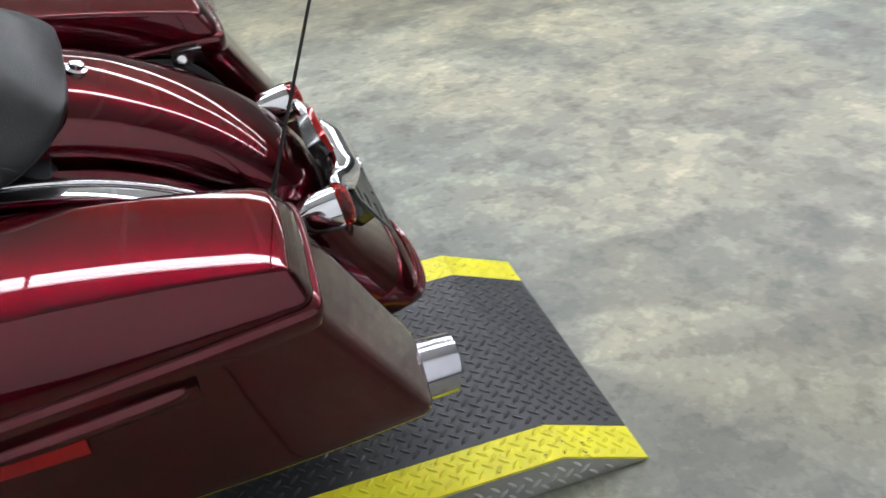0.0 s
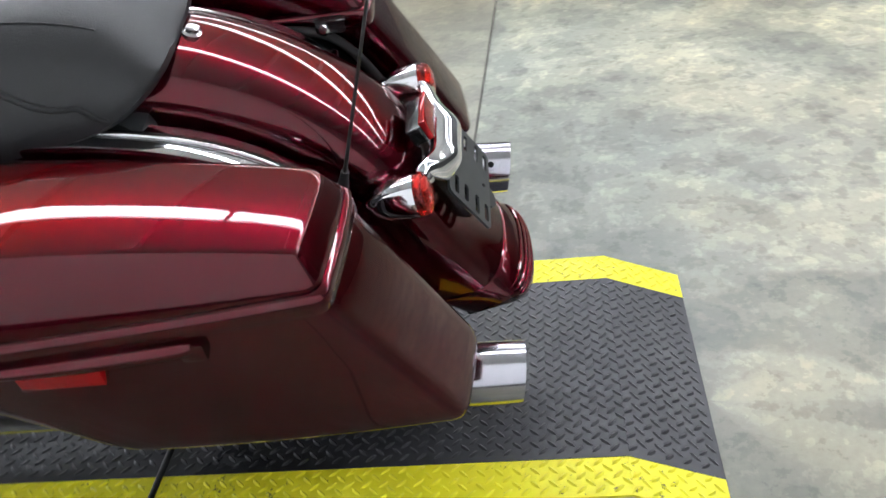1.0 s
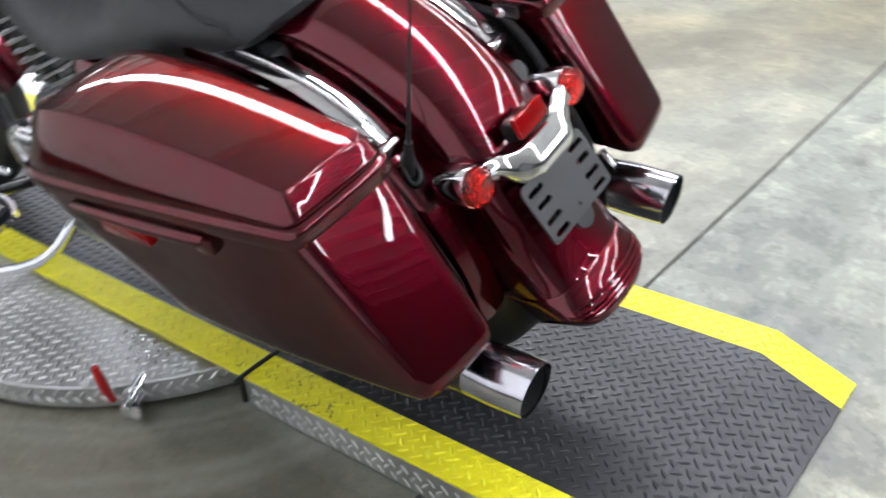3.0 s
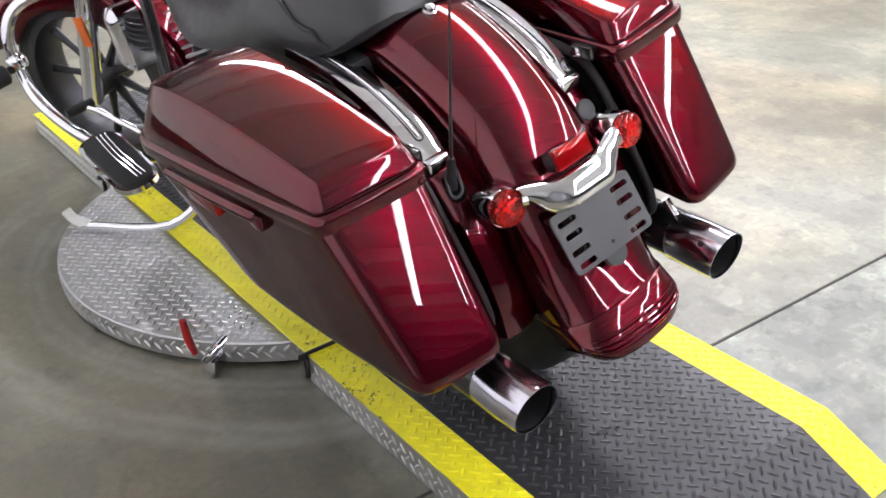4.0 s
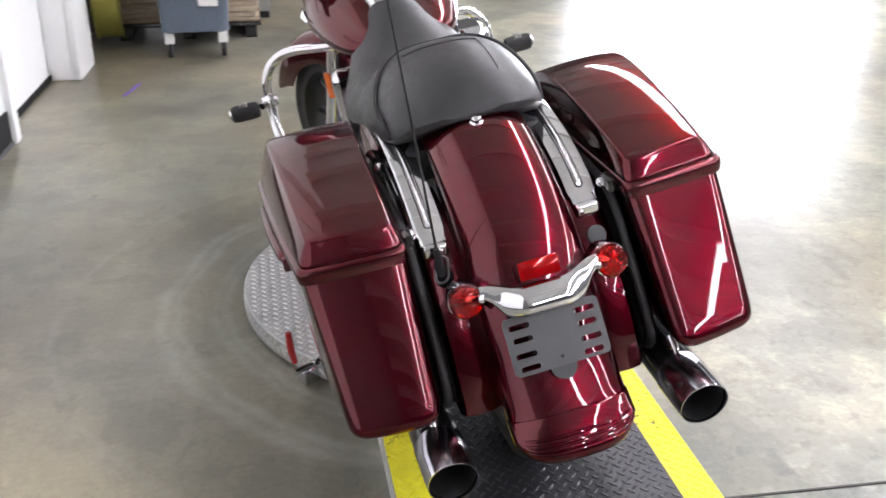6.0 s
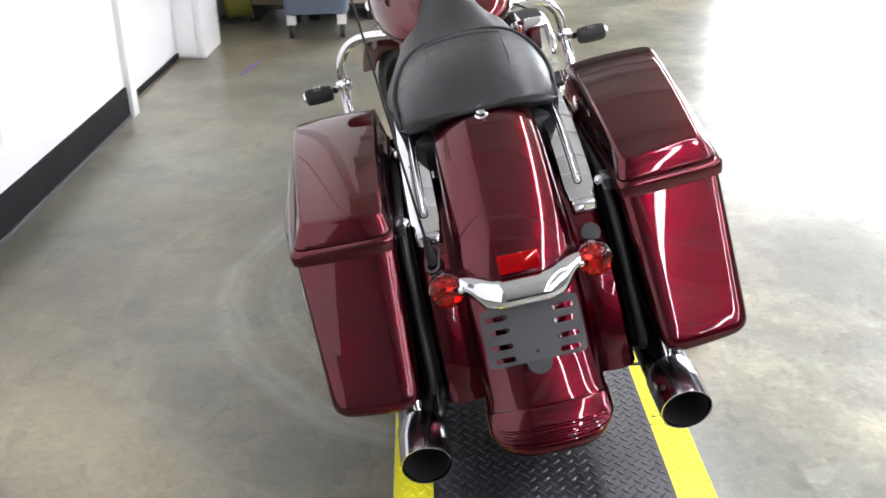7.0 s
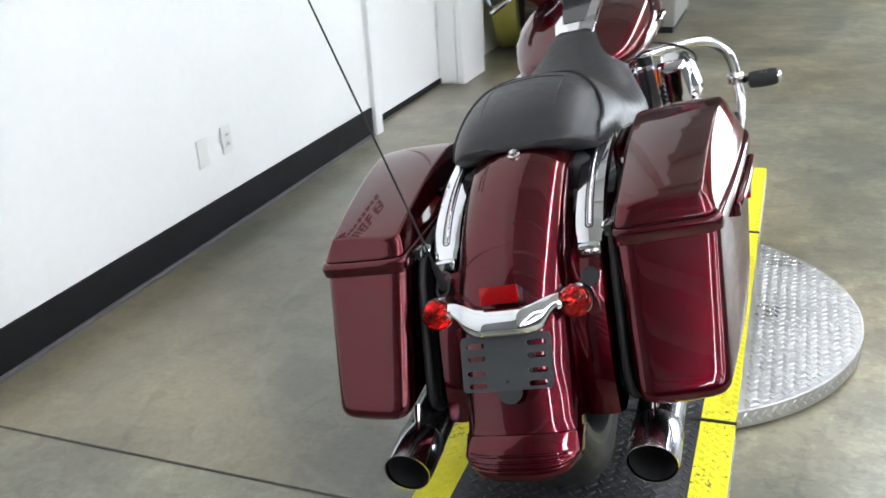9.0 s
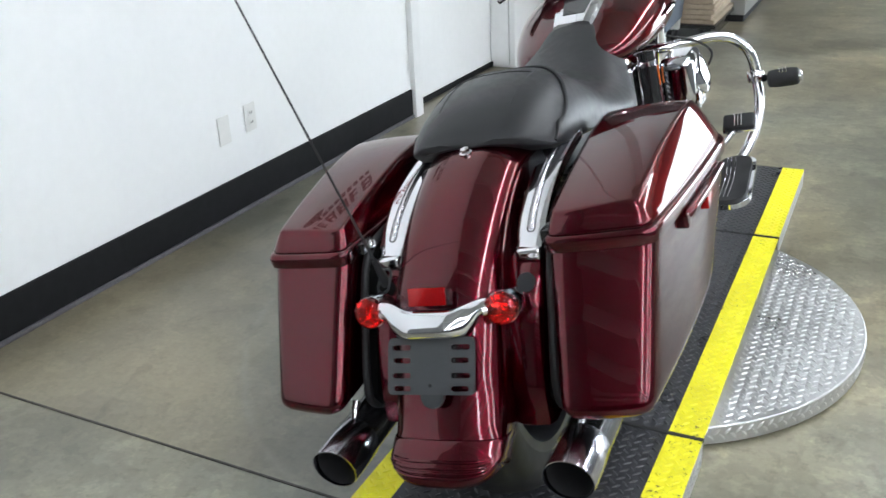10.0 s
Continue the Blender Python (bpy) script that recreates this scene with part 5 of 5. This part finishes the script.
def guards(bike):
    bar = part("engine_guard", tube([(-0.05, 2.03, 0.70), (-0.16, 2.05, 0.695), (-0.28, 2.12, 0.692), (-0.345, 2.16, 0.665), (-0.385, 2.17, 0.61), (-0.396, 2.17, 0.52), (-0.396, 2.12, 0.42), (-0.355, 1.98, 0.33), (-0.27, 1.90, 0.25), (-0.14, 1.86, 0.21)], 0.0165, 8, 16), CHROME, bike, "chrome engine guard bar")
    part("engine_guard", tube([(0.05, 2.03, 0.70), (0.16, 2.05, 0.695), (0.28, 2.12, 0.692), (0.345, 2.16, 0.665), (0.385, 2.17, 0.61), (0.396, 2.17, 0.52), (0.396, 2.12, 0.42), (0.355, 1.98, 0.33), (0.27, 1.90, 0.25), (0.14, 1.86, 0.21)], 0.0165, 8, 16), CHROME, bike, "chrome engine guard bar")
    for s in (-1, 1):
        c = Vector((s * 0.484, 2.130, 0.528))
        peg = part("highway_peg", loft([[c + Vector((s * (a - 0.05) * 1.0, 0.024 * k * math.cos(w), 0.028 * k * math.sin(w))) for w in [2 * math.pi * j / 16 for j in range(16)]] for a, k in ((0.0, 0.6), (0.006, 0.95), (0.03, 1.05), (0.075, 1.05), (0.092, 0.95), (0.098, 0.6))]), RUBBER, bike, "black rubber highway peg")
        part("peg_cap", lathe([(0.0, 0.018), (0.005, 0.017), (0.009, 0.010)], c + Vector((s * 0.0465, 0, 0)), (s, 0, 0), 20), CHROME, peg)
        for k in range(3):
            part("peg_inlay", box(c.x - 0.010 + 0.010 * k - 0.0020, c.x - 0.010 + 0.010 * k + 0.0020, c.y - 0.017, c.y + 0.014, c.z + 0.0215, c.z + 0.0312, 0.0008), SATIN_CHROME, peg)
        part("peg_clamp", lathe([(-0.018, 0.024), (-0.014, 0.027), (0.014, 0.027), (0.018, 0.024)], (s * 0.394, 2.168, 0.535), (0, 0.1, 1), 20), CHROME, peg)
        part("peg_arm", tube([(s * 0.394, 2.168, 0.535), (s * 0.425, 2.128, 0.534)], 0.012, 1, 12), CHROME, peg)
        # rider's footboard
        o = rounded([(s * 0.285, 1.66), (s * 0.405, 1.66), (s * 0.405, 1.945), (s * 0.285, 1.945)], 0.058, 7)
        board = part("footboard", loft([[Vector((p.x, p.y, z + 0.2 * (p.y - 1.8))) for p in o] for z in (0.298, 0.306, 0.312)]), CHROME, bike, "oval footboard with a rubber pad")
        o2 = rounded([(s * 0.295, 1.672), (s * 0.393, 1.672), (s * 0.393, 1.933), (s * 0.295, 1.933)], 0.05, 7)
        part("pad", loft([[Vector((p.x, p.y, z + 0.2 * (p.y - 1.8))) for p in o2] for z in (0.310, 0.318, 0.321)]), RUBBER, board)
        for x in (0.318, 0.330, 0.342):
            part("pad_rib", tube([(s * x, 1.69, 0.2995), (s * (x + 0.006), 1.80, 0.3215), (s * x, 1.92, 0.3455)], 0.0022, 4, 6), CHROME, board)
        part("footboard_bracket", tube([(s * 0.16, 1.78, 0.25), (s * 0.32, 1.80, 0.300)], 0.014, 1, 10), BLACK_PAINT, bike)
    pedal = part("brake_pedal", box(-0.048, 0.048, -0.028, 0.028, -0.012, 0.012, 0.0115, 4), RUBBER, bike, "brake pedal with a rubber pad")
    pedal.matrix_basis = pose(0.352, 2.0, 0.436, 38, 0, 0)
    part("pedal_rim", box(-0.052, 0.052, -0.031, 0.031, -0.017, -0.006, 0.005), CHROME, pedal)
    for k in range(3):
        part("pedal_rib", box(-0.014 + 0.010 * k, -0.010 + 0.010 * k, -0.022, 0.022, 0.011, 0.0138, 0.0008), CHROME, pedal)
    part("pedal_arm", tube([(0.35, 2.01, 0.425), (0.28, 1.92, 0.36), (0.20, 1.78, 0.27)], 0.010, 5, 10), CHROME, bike)
    shifter = part("shift_lever", tube([(-0.22, 1.80, 0.30), (-0.28, 1.95, 0.37), (-0.31, 2.0, 0.40)], 0.009, 5, 10), CHROME, bike)
    part("shift_peg", tube([(-0.29, 2.005, 0.405), (-0.37, 2.005, 0.405)], 0.013, 1, 12), RUBBER, shifter)
    foot = BIKE.inverted() @ Vector((-0.46, 1.95, 0.078))
    stand = part("side_stand", tube([(-0.17, 1.66, 0.19), (-0.30, 1.74, 0.10), tuple(foot)], [0.017, 0.014, 0.013], 5, 12), CHROME, bike, "chrome side stand")
    part("stand_foot", tube([foot + Vector((0.012, -0.012, 0.002)), foot + Vector((-0.012, 0.020, 0.022)), foot + Vector((-0.020, 0.034, 0.052))], 0.0145, 3, 12), WHITE_PLASTIC, stand, "pale worn foot")


def front_end(bike):
    before = set(bike.children)
    front_parts(bike)
    steer = Matrix.Translation((0, 2.17, 0)) @ Matrix.Rotation(radians(28), 4, "Z") @ Matrix.Translation((0, -2.17, 0))
    for ob in bike.children:
        if ob not in before:
            ob.matrix_basis = steer


def front_parts(bike):
    wheel(bike, "front_wheel", 2.42, 0.315, 0.13, 0.0, 0.235)
    rows = []
    for k in range(25):
        a = radians(172 - 148 * k / 24)
        c, s = math.cos(a), math.sin(a)
        skirt = min(max(0.262, 0.150 / max(s, 0.05)), 0.335)
        sec = [Vector((0.098, 2.42 + skirt * c, 0.315 + skirt * s))]
        for j in range(13):
            w = math.pi * j / 12
            rr = 0.340 + 0.034 * math.sin(w) ** 0.8
            sec.append(Vector((0.096 * math.copysign(abs(math.cos(w)) ** 0.8, math.cos(w)), 2.42 + rr * c, 0.315 + rr * s)))
        sec.append(Vector((-0.098, 2.42 + skirt * c, 0.315 + skirt * s)))
        rows.append(sec)
    inner = [[Vector((p.x * 0.95, p.y, p.z)) + (Vector((0, 2.42, 0.315)) - Vector((0, p.y, p.z))).normalized() * 0.005 for p in r] for r in rows]
    part("front_fender", loft([a + b[::-1] for a, b in zip(rows, inner)]), PAINT, bike, "glossy dark red front fender")
    for s in (-1, 1):
        fork = part("fork_leg", tube([(s * 0.115, 2.40, 0.29), (s * 0.115, 2.30, 0.52), (s * 0.115, 2.20, 0.78), (s * 0.115, 2.10, 1.02)], [0.031, 0.030, 0.026, 0.024], 4, 18), CHROME, bike, "chrome fork leg")
        part("fork_reflector", box(min(s * 0.141, s * 0.149), max(s * 0.141, s * 0.149), 2.275, 2.305, 0.48, 0.57, 0.002), ORANGE_LENS, fork, "orange reflector")
        part("handlebar", tube([(s * 0.03, 2.06, 1.0), (s * 0.14, 2.08, 1.04), (s * 0.26, 2.06, 1.03), (s * 0.42, 1.98, 1.0)], 0.0135, 6, 14), CHROME, bike)
        grip = part("grip", tube([(s * 0.29, 2.045, 1.025), (s * 0.42, 1.98, 1.0)], 0.020, 1, 14), RUBBER, bike)
        part("lever", tube([(s * 0.25, 2.09, 1.00), (s * 0.31, 2.10, 0.985), (s * 0.41, 2.06, 0.95)], [0.010, 0.009, 0.008], 5, 10, flat=0.6), CHROME, grip)
        # lower side of the fork-mounted fairing
        rr = []
        for k in range(9):
            t = k / 8
            z = 0.90 + 0.42 * t
            half = 0.16 + 0.22 * math.sin(math.pi * min(t * 0.62 + 0.05, 1))
            rr.append([Vector((s * 0.06, 2.16, z)), Vector((s * half * 0.7, 2.18, z)), Vector((s * half, 2.24, z)), Vector((s * half * 0.8, 2.40, z)), Vector((s * 0.06, 2.50, z))])
        part("fairing_half", loft(rr), PAINT, bike, "glossy dark red fairing")
    part("dash", box(-0.20, 0.20, 2.10, 2.16, 1.02, 1.25, 0.02), PLASTIC, bike, "black instrument panel")
    part("steering_head", tube([(0, 2.02, 0.74), (0, 1.96, 0.95)], 0.045, 1, 16), BLACK_PAINT, bike)


def antenna(bike):
    base = Vector((-0.160, 0.560, 0.585))
    d = Vector((-0.028, -0.3155, 1.0)).normalized()
    a = part("antenna", tube([base + d * 0.02, base + d * 0.10, base + d * 0.95], [0.0055, 0.0026, 0.0013], 3, 8), RUBBER, bike, "thin black whip antenna")
    part("antenna_base", tube([base - d * 0.03, base, base + d * 0.05], [0.013, 0.010, 0.006], 3, 12), RUBBER, a)


def motorcycle():
    bike = thing("motorcycle", "dark red touring motorcycle leaning on its side stand on the ramp", "motorcycle", BIKE)
    for s in (-1, 1):
        bag(bike, s)
    rear_fender(bike)
    struts(bike)
    tail(bike)
    exhaust(bike)
    wheel(bike, "rear_wheel", 0.74, 0.318, 0.165)
    seat(bike)
    tank(bike)
    engine(bike)
    guards(bike)
    front_end(bike)
    antenna(bike)


# ---- stores at the far end ----
def stores():
    c = thing("utility_cart", "blue-grey plastic tub cart on white casters", "cart", pose(-0.90, 5.42, 0, 0, 0, 2))
    part("tub", loft([[Vector((p.x, p.y, z)) for p in rounded([(-0.205 - g, -0.30 - g), (0.205 + g, -0.30 - g), (0.205 + g, 0.30 + g), (-0.205 - g, 0.30 + g)], 0.04, 4)] for z, g in ((0.16, -0.02), (0.17, 0.0), (0.55, 0.02), (0.80, 0.03), (0.81, 0.05), (0.84, 0.05), (0.84, 0.02), (0.5, 0.0))]), CART, c)
    part("label_plate", box(0.03, 0.15, -0.332, -0.322, 0.33, 0.39, 0.002), WHITE_PLASTIC, c, "plain white label")
    for x in (-0.165, 0.165):
        for y in (-0.24, 0.24):
            k = part("caster", box(x - 0.03, x + 0.03, y - 0.03, y + 0.03, 0.09, 0.165, 0.006), WHITE_PLASTIC, c)
            part("caster_wheel", lathe([(-0.016, 0.046), (-0.012, 0.05), (0.012, 0.05), (0.016, 0.046)], (x, y, 0.05), (1, 0, 0), 20), RUBBER, k)
    # black paint on the pallet stands in for shade beneath the boards
    rack = thing("pallet", "low pallet blackened for the shade under a stack of boards", "pallet", pose(-0.97, 6.15, 0))
    for x in (-0.42, 0.0, 0.42):
        part("bearer", box(x - 0.04, x + 0.04, -0.42, 0.42, 0, 0.085, 0.004), BLACK_PAINT, rack)
    part("pallet_deck", box(-0.49, 0.49, -0.43, 0.43, 0.085, 0.11, 0.003), BLACK_PAINT, rack)
    first = None
    for k in range(22):
        m = pose(-0.97 + random.uniform(-0.02, 0.02), 6.15 + random.uniform(-0.02, 0.02), 0.112 + 0.034 * k, 0, 0, random.uniform(-2, 2))
        if first is None:
            first = solid("board", box(-0.47, 0.47, -0.42, 0.42, 0.0, 0.0338, 0.011, 2), WOOD, "flat raw wooden board in a stack", "board", m, "stacked boards")
        else:
            copy_thing(first, m)
    reel = thing("round_drum", "large olive round drum standing beside the white pier", "drum", pose(-1.50, 5.85, 0.50, 0, 0, 6))
    part("shell", lathe([(-0.09, 0.44), (-0.085, 0.50), (-0.07, 0.485), (0.07, 0.485), (0.085, 0.50), (0.09, 0.44), (0.08, 0.42)], (0, 0, 0), (1, 0, 0), 48), OLIVE, reel)
    # flat black disc painted in for the shade inside the drum
    part("hollow_shade", lathe([(0.082, 0.41), (0.086, 0.41)], (0, 0, 0), (1, 0, 0), 32), SOOT_AND_SHADE, reel)
    cab = thing("cabinet", "grey metal storage cabinet on a dark plinth", "cabinet", pose(-0.535, 6.95, 0))
    part("carcass", box(-0.135, 0.135, -0.5, 0.5, 0.05, 1.6, 0.006), CABINET, cab)
    part("plinth", box(-0.125, 0.125, -0.49, 0.49, 0.0, 0.05), SOOT_AND_SHADE, cab)
    d = part("door", box(-0.13, 0.13, -0.512, -0.501, 0.07, 1.58, 0.003), CABINET, cab)
    part("handle", box(0.09, 0.105, -0.535, -0.513, 0.8, 0.95, 0.003), STEEL, d)
    solid("tape_mark", box(-0.010, 0.010, -0.15, 0.15, 0.0006, 0.0016), PURPLE, "short purple tape mark on the floor", "tape", pose(-1.22, 4.40, 0, 0, 0, -12), smooth=0)


hall()
wall_things()
ramp()
motorcycle()
stores()
